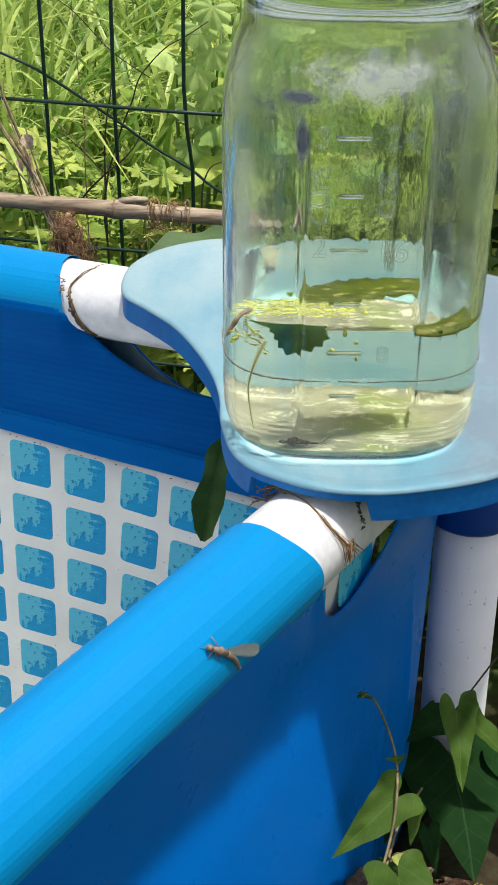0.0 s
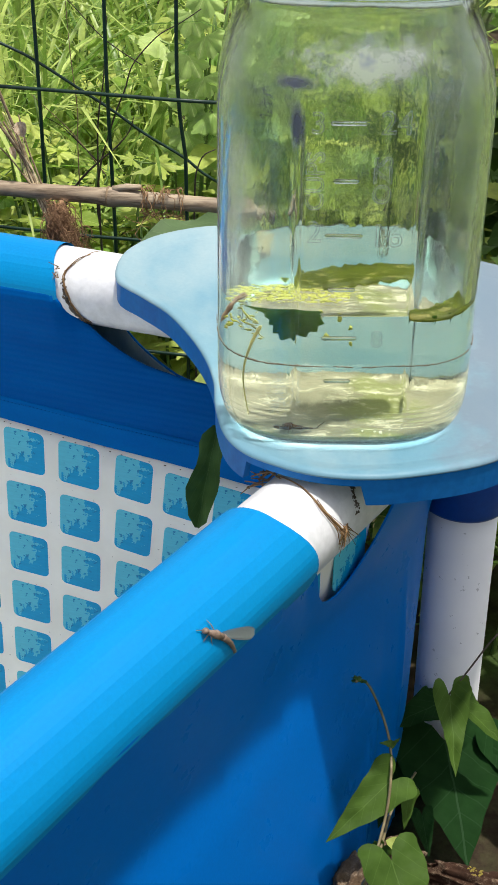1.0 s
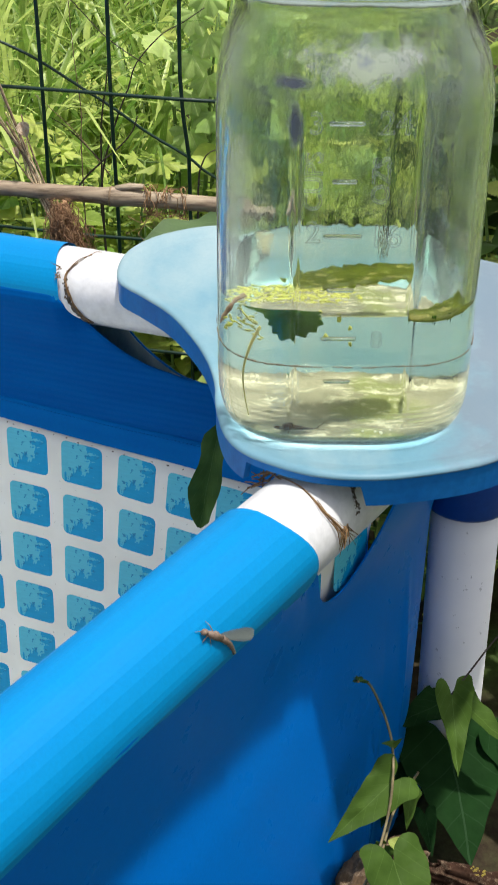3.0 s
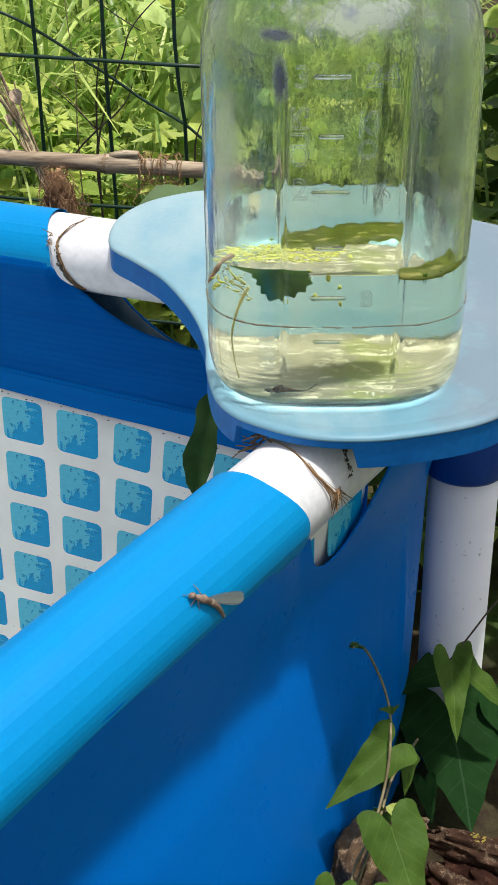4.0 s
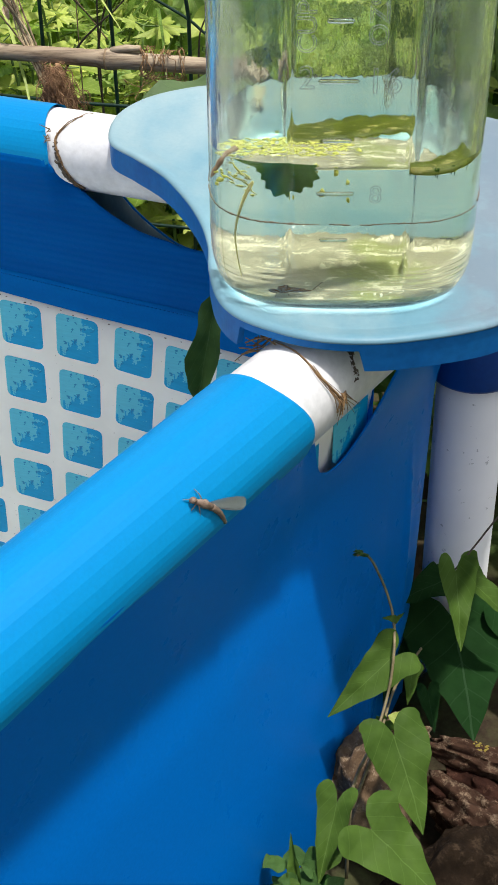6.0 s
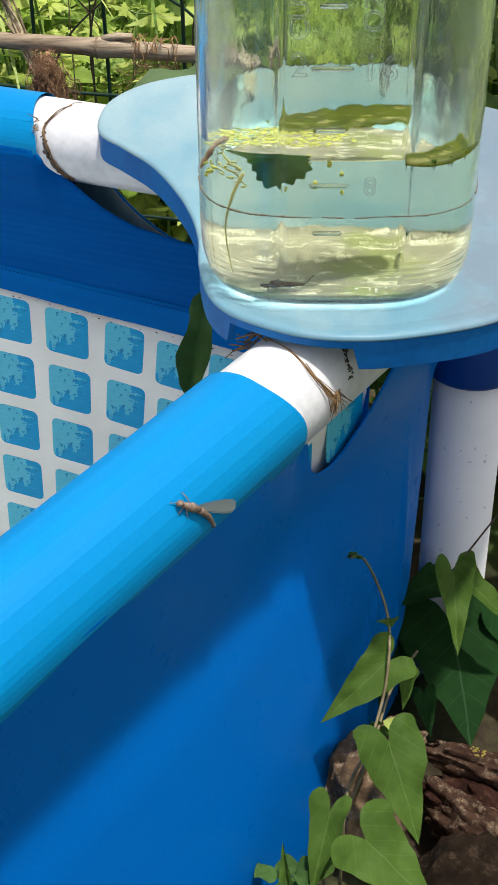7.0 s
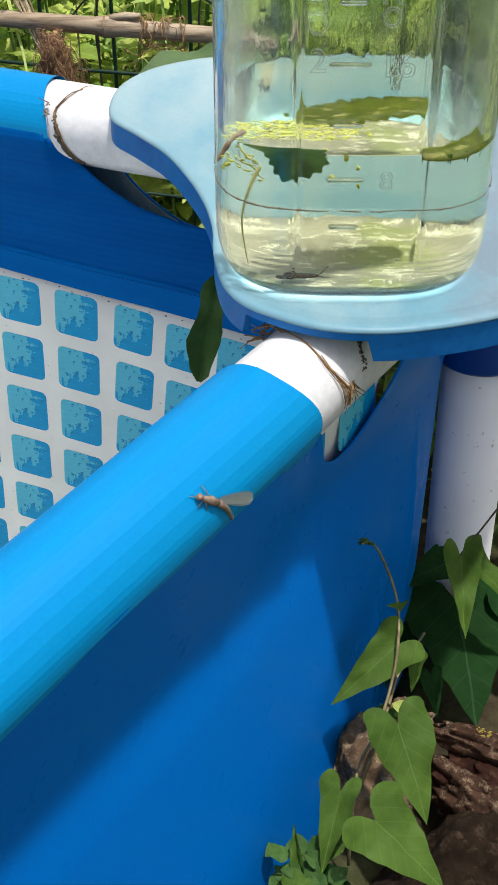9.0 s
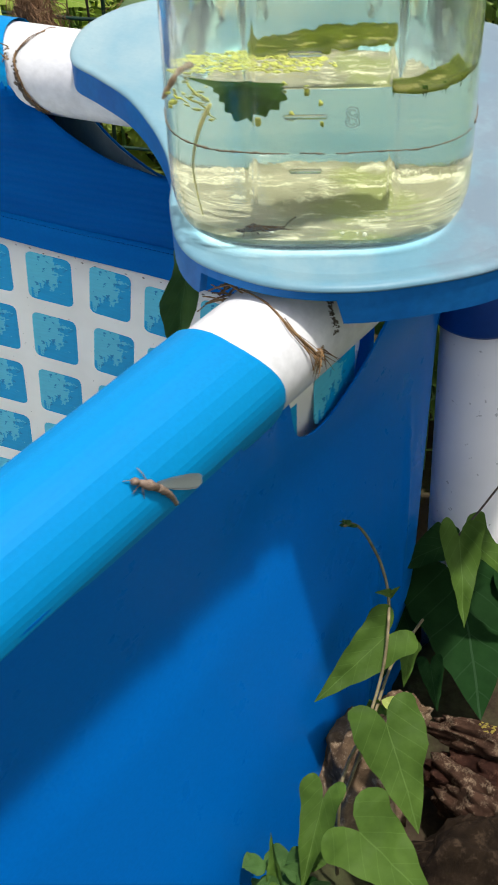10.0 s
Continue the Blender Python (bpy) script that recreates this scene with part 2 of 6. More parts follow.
M_GLASS = filmed_glass("jar_glass", 1.47, (0.88, 0.935, 0.865))
M_EMBOSS = glass("embossed_glass", 1.47, (0.97, 0.985, 0.97))
M_LETTER = Mat("raised_glass_edge", (0.30, 0.37, 0.33), 0.12, 0, 0.9)
M_LETTER.b.inputs["Alpha"].default_value = 0.34
M_LETTER = M_LETTER.m
M_WATER = glass("jar_water", 1.333, (0.88, 0.86, 0.77))
def sediment_material():
    """Pale silt with greenish algae stains; wavy whitish flecks paint the rippling light."""
    m = Mat("sediment", (0.5, 0.5, 0.3), 0.6)
    a = m.noise(60, 5)
    g = m.noise(35, 4)
    w = m.noise(260, 5, 0.7, stretch=(0.35, 1, 1))
    c = m.mix(m.ramp(a, [(0.35, (0, 0, 0)), (0.65, (1, 1, 1))]), (0.165, 0.165, 0.105), (0.315, 0.31, 0.22))
    c = m.mix(m.ramp(g, [(0.52, (0, 0, 0)), (0.62, (1, 1, 1))]), c, (0.22, 0.25, 0.085))
    # caustic light painted into the silt as wavy whitish flecks
    c = m.mix(m.ramp(w, [(0.53, (0, 0, 0)), (0.63, (1, 1, 1))]), c, (0.70, 0.69, 0.53))
    m.base(c)
    m.bump(w, 0.5, 0.0008)
    return m.m


M_SEDIMENT = sediment_material()
M_LINE = varied("dried_scum", (0.07, 0.05, 0.03), (0.22, 0.17, 0.10), 900, 0.8, 0.2)
M_POLLEN = varied("pollen_film", (0.46, 0.49, 0.05), (0.72, 0.71, 0.18), 500, 0.7, 0.2)
# opaque white stands in for the bubbles' glints
M_BUBBLE = Mat("bubble", (0.92, 0.94, 0.90), 0.06, 0, 1.0).m
M_THREAD = leaf_material("pale_thread", (0.66, 0.63, 0.20), (0.88, 0.84, 0.40), 0.5, 0.5, 0.1)
M_NYMPH = varied("nymph_shell", (0.020, 0.009, 0.002), (0.075, 0.038, 0.010), 900, 0.8, 0.3, spec=0.05)
M_INSECT = varied("insect_body", (0.13, 0.08, 0.055), (0.36, 0.26, 0.19), 700, 0.55, 0.3, 0.0003)
M_WING = Mat("insect_wing", (0.19, 0.22, 0.21), 0.5, 0, 0.15)
M_WING.b.inputs["Alpha"].default_value = 0.75
M_WING.bump(M_WING.noise(1500, 2, stretch=(1, 4, 1)), 0.4, 0.0002)
M_WING = M_WING.m
M_CLUMP = varied("root_fuzz", (0.14, 0.065, 0.03), (0.46, 0.27, 0.14), 300, 0.85, 0.5)
M_ROOT = varied("dry_root", (0.10, 0.052, 0.022), (0.34, 0.20, 0.085), 300, 0.8, 0.5)
M_DIRT = varied("dirt", (0.05, 0.04, 0.03), (0.16, 0.13, 0.10), 300, 0.9, 0.5)
def cane_material():
    """Weathered cane: greyish tan with dark lengthwise streaks and blotches."""
    m = Mat("weathered_cane", (0.35, 0.28, 0.2), 0.62)
    a = m.noise(60, 5, stretch=(0.25, 1, 1))
    t = m.noise(420, 4, 0.65, stretch=(0.035, 1, 1))
    c = m.mix(m.ramp(a, [(0.35, (0, 0, 0)), (0.65, (1, 1, 1))]), (0.25, 0.178, 0.115), (0.50, 0.40, 0.285))
    c = m.mix(0.8, c, m.ramp(t, [(0.38, (0.35, 0.30, 0.25)), (0.56, (1.05, 1.05, 1.0))]), "MULTIPLY")
    m.base(c)
    m.bump(t, 0.5, 0.0006)
    return m.m


M_BAMBOO = cane_material()
M_TWINE = varied("twine", (0.20, 0.11, 0.05), (0.45, 0.27, 0.13), 500, 0.9, 0.3)
M_WIRE = varied("green_wire", (0.004, 0.022, 0.014), (0.008, 0.045, 0.026), 200, 0.4, 0.1)
M_TWIG = varied("twig_bark", (0.025, 0.018, 0.014), (0.09, 0.065, 0.045), 400, 0.75, 0.5)
M_STALK = varied("dry_stalk", (0.12, 0.072, 0.038), (0.42, 0.30, 0.18), 300, 0.8, 0.4)
M_STRAW = varied("pale_straw", (0.34, 0.25, 0.13), (0.76, 0.61, 0.38), 300, 0.75, 0.3)


def stone_material(name, dark, light, crust):
    m = Mat(name, light, 0.9, 0, 0.12)
    a = m.noise(28, 8, 0.65)
    f = m.noise(220, 6, 0.7)
    g = m.noise(190, 7, 0.8)
    c = m.mix(m.ramp(a, [(0.35, (0, 0, 0)), (0.65, (1, 1, 1))]), dark, light)
    c = m.mix(m.ramp(g, [(0.52, (0, 0, 0)), (0.63, (1, 1, 1))]), c, crust)
    c = m.mix(0.6, c, m.ramp(f, [(0.3, (0.25, 0.25, 0.25)), (0.7, (1.2, 1.2, 1.2))]), "MULTIPLY")
    m.base(c)
    m.bump(g, 0.7, 0.002)
    m.bump(f, 0.6, 0.0008)
    return m.m


M_STONE = stone_material("grey_brown_stone", (0.115, 0.066, 0.036), (0.33, 0.23, 0.14), (0.50, 0.38, 0.26))
M_ROTTEN = stone_material("reddish_rotten_wood", (0.040, 0.020, 0.012), (0.115, 0.062, 0.040), (0.27, 0.195, 0.13))
M_HEART = stone_material("dark_red_heartwood", (0.022, 0.008, 0.005), (0.07, 0.03, 0.02), (0.11, 0.055, 0.035))
M_BARK = stone_material("dark_bark", (0.01, 0.006, 0.003), (0.026, 0.016, 0.009), (0.058, 0.038, 0.023))
def soil_material():
    """Dark soil with crumbs and mossy green patches."""
    m = Mat("soil", (0.05, 0.04, 0.03), 0.92, 0, 0.1)
    c = m.mix(m.ramp(m.noise(28, 8, 0.65), [(0.35, (0, 0, 0)), (0.65, (1, 1, 1))]), (0.03, 0.022, 0.014), (0.085, 0.06, 0.04))
    c = m.mix(m.ramp(m.noise(3.5, 8, 0.7), [(0.42, (0, 0, 0)), (0.56, (1, 1, 1))]), c, (0.05, 0.085, 0.022))
    f = m.noise(220, 6, 0.7)
    c = m.mix(0.6, c, m.ramp(f, [(0.3, (0.3, 0.3, 0.3)), (0.7, (1.2, 1.2, 1.2))]), "MULTIPLY")
    m.base(c)
    m.bump(f, 0.6, 0.0015)
    return m.m


M_SOIL = soil_material()
M_MOSS = varied("yellow_lichen", (0.20, 0.16, 0.02), (0.38, 0.30, 0.05), 600, 0.9, 0.4)

M_VINE = leaf_material("vine_leaf", (0.042, 0.105, 0.014), (0.118, 0.200, 0.040), 0.3, 0.55, 0.08)
# green lowered to near black: the shade by the leg is in the colour
M_SHADELEAF = leaf_material("shade_dark_leaf", (0.009, 0.034, 0.010), (0.017, 0.054, 0.015), 0.12, 0.6, 0.02)
M_STEM = varied("vine_stem", (0.13, 0.10, 0.045), (0.31, 0.25, 0.125), 200, 0.6, 0.2)
M_GREENSTEM = varied("green_stem", (0.08, 0.16, 0.03), (0.20, 0.30, 0.07), 200, 0.6, 0.2)
M_GRASS = leaf_material("grass", (0.12, 0.28, 0.025), (0.76, 0.90, 0.28), 0.40, 0.36, 0.45)
M_BOUNCE_LAWN = leaf_material("bounce_lawn", (0.16, 0.18, 0.13), (0.44, 0.46, 0.38), 0.3, 0.6, 0.1)
M_WEED = leaf_material("weed_leaf", (0.22, 0.42, 0.04), (0.93, 0.97, 0.30), 0.48, 0.45, 0.25)
M_LOBED = leaf_material("lobed_leaf", (0.30, 0.52, 0.12), (0.74, 0.90, 0.36), 0.48, 0.5, 0.25)
def float_material():
    """Yellow-green blade with yellow flecks."""
    m = Mat("floating_leaf", (0.15, 0.2, 0.02), 0.5)
    c = m.mix(m.ramp(m.noise(150, 5), [(0.35, (0, 0, 0)), (0.65, (1, 1, 1))]), (0.100, 0.140, 0.008), (0.205, 0.245, 0.020))
    c = m.mix(m.ramp(m.noise(330, 3, stretch=(0.5, 1, 1)), [(0.57, (0, 0, 0)), (0.63, (1, 1, 1))]), c, (0.62, 0.56, 0.22))
    m.base(c)
    m.bump(m.noise(500, 3), 0.3, 0.0004)
    tr = m.node("ShaderNodeBsdfTranslucent")
    m.link(m.mix(0.5, c, (0.74, 0.80, 0.30)), tr.inputs["Color"])
    mx = m.node("ShaderNodeMixShader")
    mx.inputs[0].default_value = 0.68
    m.link(m.b.outputs[0], mx.inputs[1])
    m.link(tr.outputs[0], mx.inputs[2])
    m.link(mx.outputs[0], m.t.nodes["Material Output"].inputs[0])
    return m.m


M_FLOAT = float_material()
M_SERRATE = leaf_material("serrated_leaf", (0.030, 0.085, 0.008), (0.058, 0.135, 0.014), 0.15, 0.7, 0.04)
M_DEADLEAF = varied("dead_leaf", (0.55, 0.36, 0.22), (0.92, 0.78, 0.60), 600, 0.8, 0.4)
M_FLOOR = varied("bounce_floor_vinyl", (0.60, 0.65, 0.62), (0.70, 0.74, 0.69), 8, 0.5, 0.1)
M_DULL = leaf_material("dull_leaf", (0.10, 0.17, 0.075), (0.14, 0.22, 0.10), 0.3, 0.6)
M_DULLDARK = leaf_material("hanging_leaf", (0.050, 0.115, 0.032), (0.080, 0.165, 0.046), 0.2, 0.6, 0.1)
# leaf darkened so that its colour carries the shade
M_SHADY = leaf_material("shade_toned_leaf", (0.018, 0.050, 0.010), (0.055, 0.115, 0.020), 0.25, 0.5, 0.15)
# darker copy of the weed green, with that side's shade in it
M_DEEP = leaf_material("shaded_green_leaf", (0.035, 0.085, 0.014), (0.09, 0.17, 0.03), 0.35, 0.5, 0.2)

# ---- builders ----
def bm_object(name, bm, mat, smooth=True):
    me = bpy.data.meshes.new(name)
    bm.to_mesh(me)
    bm.free()
    if mat:
        me.materials.append(mat)
    if smooth:
        for p in me.polygons:
            p.use_smooth = True
    return new(name, me)


def thing(name, label, category, at=(0, 0, 0), group="", kind="", m=None):
    ob = new(name)
    ob.empty_display_size = 0.01
    ob.matrix_basis = m if m else Matrix.Translation(at)
    return tagged(ob, label, category, group, kind)


def part(name, bm, mat, parent=None, label="", m=None, smooth=True, kind=""):
    """One mesh object under its thing; the bmesh is in the space of m, or of the world."""
    ob = bm_object(name, bm, mat, smooth)
    if parent is None:
        ob.matrix_basis = m if m else Matrix()
        return ob
    up = parent
    base = Matrix()
    while up:
        base = up.matrix_basis @ base
        up = up.parent
    ob.parent = parent
    ob.matrix_basis = base.inverted() @ (m if m else Matrix())
    return tagged(ob, label, kind=kind)


def tube(bm, pts, r, n=8, cap=True, taper=None):
    """A round tube along points; r: one radius, or one for each point."""
    pts = [Vector(p) for p in pts]
    rings = []
    side = None
    for i, p in enumerate(pts):
        d = (pts[min(i + 1, len(pts) - 1)] - pts[max(i - 1, 0)]).normalized()
        if side is None:
            side = d.orthogonal().normalized()
        side = (side - d * side.dot(d)).normalized()
        up = d.cross(side)
        rr = r[i] if isinstance(r, (list, tuple)) else r
        rings.append([bm.verts.new(p + (side * math.cos(a) + up * math.sin(a)) * rr)
                      for a in (2 * math.pi * k / n for k in range(n))])
    for a, b in zip(rings, rings[1:]):
        for k in range(n):
            bm.faces.new((a[k], a[(k + 1) % n], b[(k + 1) % n], b[k]))
    if cap:
        bm.faces.new(rings[0][::-1])
        bm.faces.new(rings[-1])
    return bm


def smooth_path(pts, n=8, closed=False):
    """Catmull-Rom through the points."""
    pts = [Vector(p) for p in pts]
    out = []
    m = len(pts)
    for i in range(m if closed else m - 1):
        if closed:
            a, b, c, d = (pts[(i + k) % m] for k in (-1, 0, 1, 2))
        else:
            a, b, c, d = pts[max(i - 1, 0)], pts[i], pts[i + 1], pts[min(i + 2, m - 1)]
        for k in range(n):
            t = k / n
            out.append(0.5 * ((2 * b) + (c - a) * t + (2 * a - 5 * b + 4 * c - d) * t * t + (3 * b - a - 3 * c + d) * t ** 3))
    if not closed:
        out.append(pts[-1])
    return out


def blob(bm, center, radii, seed, rough=0.2, sub=3, freq=2.0):
    """A lumpy solid."""
    got = bmesh.ops.create_icosphere(bm, subdivisions=sub, radius=1)["verts"]
    for v in got:
        p = v.co.copy()
        k = 1 + rough * noise.fractal(p * freq + Vector((seed * 7.3, seed, -seed * 3.1)), 1.0, 2.0, 4)
        v.co = Vector([p[i] * radii[i] * k for i in range(3)]) + Vector(center)
    return bm


class Heap:
    """Many small meshes gathered into one."""

    def __init__(self):
        self.v, self.f, self.uv, self.n = [], [], [], 0

    def add(self, verts, faces, uvs, m):
        a = np.asarray(verts) @ np.array(m.to_3x3()).T + np.array(m.translation)
        self.v.append(a)
        self.f += [tuple(i + self.n for i in f) for f in faces]
        self.uv += [uvs[i] for f in faces for i in f]
        self.n += len(a)

    def done(self, name, mat):
        me = bpy.data.meshes.new(name)
        me.from_pydata(np.concatenate(self.v).tolist(), [], self.f)
        me.uv_layers.new(name="UVMap").data.foreach_set("uv", np.array(self.uv, dtype=np.float32).ravel())
        me.materials.append(mat)
        me.polygons.foreach_set("use_smooth", [True] * len(me.polygons))
        me.update()
        return new(name, me)


def adopt(ob, parent, label="", kind=""):
    base = Matrix()
    up = parent
    while up:
        base = up.matrix_basis @ base
        up = up.parent
    ob.parent = parent
    ob.matrix_basis = base.inverted()
    return tagged(ob, label, kind=kind)


def blade_shape(kind, rng, n=10, cols=3):
    """Half widths along a leaf of length 1: rows of (y, inner, outer)."""
    rows = []
    if kind == "heart":
        for y, w, g in ((-0.23, 0.225, 0.165), (-0.20, 0.285, 0.11), (-0.14, 0.325, 0.055), (-0.06, 0.330, 0.02), (0.0, 0.318, 0), (0.12, 0.295, 0), (0.28, 0.262, 0),
                        (0.45, 0.20, 0), (0.62, 0.145, 0), (0.78, 0.085, 0), (0.91, 0.036, 0), (1.0, 0.002, 0)):
            rows.append((y, g, w))
    elif kind == "ovate":
        for i in range(n + 1):
            y = i / n
            rows.append((y, 0, 0.30 * math.sin(math.pi * y ** 0.75) ** 0.9 + 0.003))
    elif kind == "lance":
        for i in range(n + 1):
            y = i / n
            rows.append((y, 0, 0.14 * math.sin(math.pi * y ** 0.8) + 0.003))
    elif kind == "strap":
        for i in range(n + 1):
            y = i / n
            rows.append((y, 0, 0.15 * min(1.0, 0.3 + y / 0.2) * (1.0 + 0.10 * math.sin(13 * y)) * (1.0 if y < 0.8 else math.sqrt(max(0.02, 1 - ((y - 0.8) / 0.2) ** 2)))))
    elif kind == "serrate":
        for i in range(2 * n + 1):
            y = i / (2 * n)
            rows.append((y, 0, (0.42 * math.sin(math.pi * y ** 0.7) ** 0.8) * (1.0 if i % 2 else 0.84) + 0.004))
    return rows


def leaf_mesh(kind, seed, fold=0.15, curl=0.25, wave=0.03, cols=3):
    """A leaf of length 1 along y, base at 0, facing z: verts, faces, uvs."""
    rng = random.Random(seed)
    rows = blade_shape(kind, rng)
    wmax = max(r[2] for r in rows)
    verts, faces, uvs = [], [], []
    ph = rng.uniform(0, 6.3)
    if kind == "heart":
        fine = []
        for (y0, g0, w0), (y1, g1, w1) in zip(rows, rows[1:]):
            fine += [(y0, g0, w0), ((y0 + y1) / 2, (g0 + g1) / 2, (w0 + w1) / 2)]
        rows = fine + [rows[-1]]
    for s in (-1, 1):
        start = len(verts)
        for y, g, w in rows:
            for c in range(cols + 1):
                x = g + (w * (1 + (0.05 * math.sin(11 * y + ph * s) + 0.03 * math.sin(23 * y + ph)) * (kind == "heart")) - g) * c / cols
                z = abs(x) * fold - curl * max(y, 0) ** 2 * 0.6 + wave * math.sin(9 * y + ph + s) * (x / wmax) ** 1.5
                verts.append((s * x, y - 0.0, z))
                uvs.append((0.5 + s * x / wmax * 0.5, y))
        for i in range(len(rows) - 1):
            for c in range(cols):
                a = start + i * (cols + 1) + c
                q = (a, a + 1, a + cols + 2, a + cols + 1)
                faces.append(q if s > 0 else q[::-1])
    # weld the midrib
    key, remap, keep, kuv = {}, [], [], []
    for v, u in zip(verts, uvs):
        k = (round(v[0], 6), round(v[1], 6), round(v[2], 5)) if abs(v[0]) < 1e-9 else (v[0], v[1], v[2], len(keep))
        if k not in key:
            key[k] = len(keep)
            keep.append(v)
            kuv.append(u)
        remap.append(key[k])
    return keep, [tuple(remap[i] for i in f) for f in faces], kuv


def lobed_mesh(seed, lobes=5, cols=48, deep=0.09, saw=0.035):
    """A rounded leaf with lobes, shallow or deep, length about 1, stalk at the origin."""
    rng = random.Random(seed)
    verts, uvs, faces = [(0, 0.0, 0)], [(0.5, 0.3)], []
    rings = (0.35, 0.7, 1.0)
    for r in rings:
        for k in range(cols + 1):
            a = -0.80 * math.pi + 1.6 * math.pi * k / cols
            lob = 0.57 - deep + deep * math.cos(lobes * a) + saw * math.cos(lobes * 3 * a)
            x, y = math.sin(a) * lob * r, math.cos(a) * lob * r
            flat = 0.45 if deep > 0.1 else 1.0
            z = (0.025 * math.cos(lobes * a) - 0.14) * r * r * flat + 0.02 * math.sin(3 * a + seed) * r
            verts.append((x, y + 0.02, z))
            uvs.append((0.5 + x, 0.3 + y))
    n = cols + 1
    for k in range(cols):
        faces.append((0, 1 + k + 1, 1 + k))
        for j in range(len(rings) - 1):
            a = 1 + j * n + k
            faces.append((a, a + 1, a + n + 1, a + n))
    return verts, faces, uvs


def frame_of(base, along, normal, scale):
    y = Vector(along).normalized()
    z = (Vector(normal) - y * Vector(normal).dot(y)).normalized()
    x = y.cross(z)
    m = Matrix((x, y, z)).transposed() * 1.0
    return Matrix.Translation(base) @ m.to_4x4() @ Matrix.Diagonal((scale, scale, scale, 1))


def leaf_part(name, base, tip, normal, mat, parent, kind="heart", seed=0, fold=0.15, curl=0.2, wide=1.0, label=""):
    base, tip = Vector(base), Vector(tip)
    v, f, u = leaf_mesh(kind, seed, fold, curl, 0.085, 5)
    v = [(x * wide, y, z + 0.055 * noise.noise(Vector((x * 5.5, y * 5.5, seed * 3.7))) + 0.022 * noise.noise(Vector((x * 14, y * 14, seed * 1.3)))) for x, y, z in v]
    h = Heap()
    h.add(v, f, u, frame_of(base, tip - base, normal, (tip - base).length))
    ob = h.done(name, mat)
    return adopt(ob, parent, label)


# ---- plan ----
ZT = 0.708                       # top of the tray
RP = 0.0178                      # radius of the rails
# rail that runs towards the viewer, and rail that runs off to the back: axis frames, x along, -y to the seen side
LR = Matrix(((0.552, -0.834, 0, -0.0218), (0.834, 0.552, 0, -0.0814), (0, 0, 1, 0.6827), (0, 0, 0, 1)))
LL = Matrix(((0.938, 0.346, 0, -0.1175), (-0.346, 0.938, 0, 0.1290), (0, 0, 1, 0.6870), (0, 0, 0, 1)))
CORNER = Vector((0.067, 0.049, 0))
GROUND = 0.455
# the two sides of the pool behind the viewer's back and far off
FAR_SIDE = Matrix.Translation(LL.to_3x3() @ Vector((-1.8, 0, 0)) + Vector((0.067 + 0.0218, 0.049 + 0.0814, 0))) @ LR
NEAR_SIDE = Matrix.Translation(LR.to_3x3() @ Vector((-1.458, 0, 0)) + Vector((0.067 + 0.1175, 0.049 - 0.129, 0))) @ LL


# ---- ground and pool ----
def in_pool(x, y, margin):
    """Whether a spot lies inside the four-sided pool, widened by the margin."""
    dx, dy = 0.067 - x, 0.049 - y
    det = 0.938 * 0.834 + 0.346 * 0.552
    a, b = (dx * 0.834 - dy * 0.552) / det, (0.938 * dy + 0.346 * dx) / det
    return -margin < a < 1.79 + margin and -margin < b < 1.45 + margin


def ground_height(x, y):
    h = GROUND + 0.012 * noise.noise(Vector((x * 6, y * 6, 0.3))) + 0.05 * noise.noise(Vector((x * 0.7, y * 0.7, 5)))
    q = LR.inverted() @ Vector((x, y, 0))
    if in_pool(x, y, 0.0):
        h = 0.33
    elif -0.10 < q.y < 0.0:
        side = min(1.0, max(0.0, (q.x + 0.075) / 0.04)) * min(1.0, max(0.0, (0.035 - q.x) / 0.04)) * min(1.0, (q.y + 0.10) / 0.06)
        h += 0.030 * side
    return h


def build_ground():
    bm = bmesh.new()
    xs = [-400, -60, -12, -5, -3.4] + [-2.6 + 2.3 * i / 50 for i in range(50)] + [-0.3 + 0.6 * i / 50 for i in range(50)] + [0.3 + 1.5 * i / 40 for i in range(41)] + [3, 5, 12, 60, 400]
    ys = [-400, -60, -12, -5, -3] + [-1.6 + 1.3 * i / 30 for i in range(30)] + [-0.3 + 0.6 * i / 50 for i in range(50)] + [0.3 + 2.9 * i / 70 for i in range(71)] + [5, 8, 14, 60, 400]
    grid = [[bm.verts.new((x, y, ground_height(x, y))) for x in xs] for y in ys]
    for j in range(len(ys) - 1):
        for i in range(len(xs) - 1):
            bm.faces.new((grid[j][i], grid[j][i + 1], grid[j + 1][i + 1], grid[j + 1][i]))
    return tagged(part("ground", bm, M_SOIL), "dark brown garden soil under weeds and grass", "ground", kind="structure")


def cylinder_along_x(bm, x0, x1, r, n=48, segs=30, rib=0.0, cap=False, wob=0.0, edge=None):
    rings = []
    for i in range(segs + 1):
        ring = []
        for k in range(n):
            a = 2 * math.pi * k / n
            x = x0 + (x1 - x0) * (i / segs) + (edge(a) * max(0, 1 - (segs - i) / 4) if edge else 0)
            rr = r + rib * noise.noise(Vector((k * 5.7, 3.1, x0))) + wob * noise.noise(Vector((x * 14, a * 1.5, 2)))
            ring.append(bm.verts.new((x, math.cos(a) * rr, math.sin(a) * rr)))
        rings.append(ring)
    for a, b in zip(rings, rings[1:]):
        for k in range(n):
            bm.faces.new((a[k], b[k], b[(k + 1) % n], a[(k + 1) % n]))
    if cap:
        bm.faces.new(rings[-1])
        bm.faces.new(rings[0][::-1])
    return bm


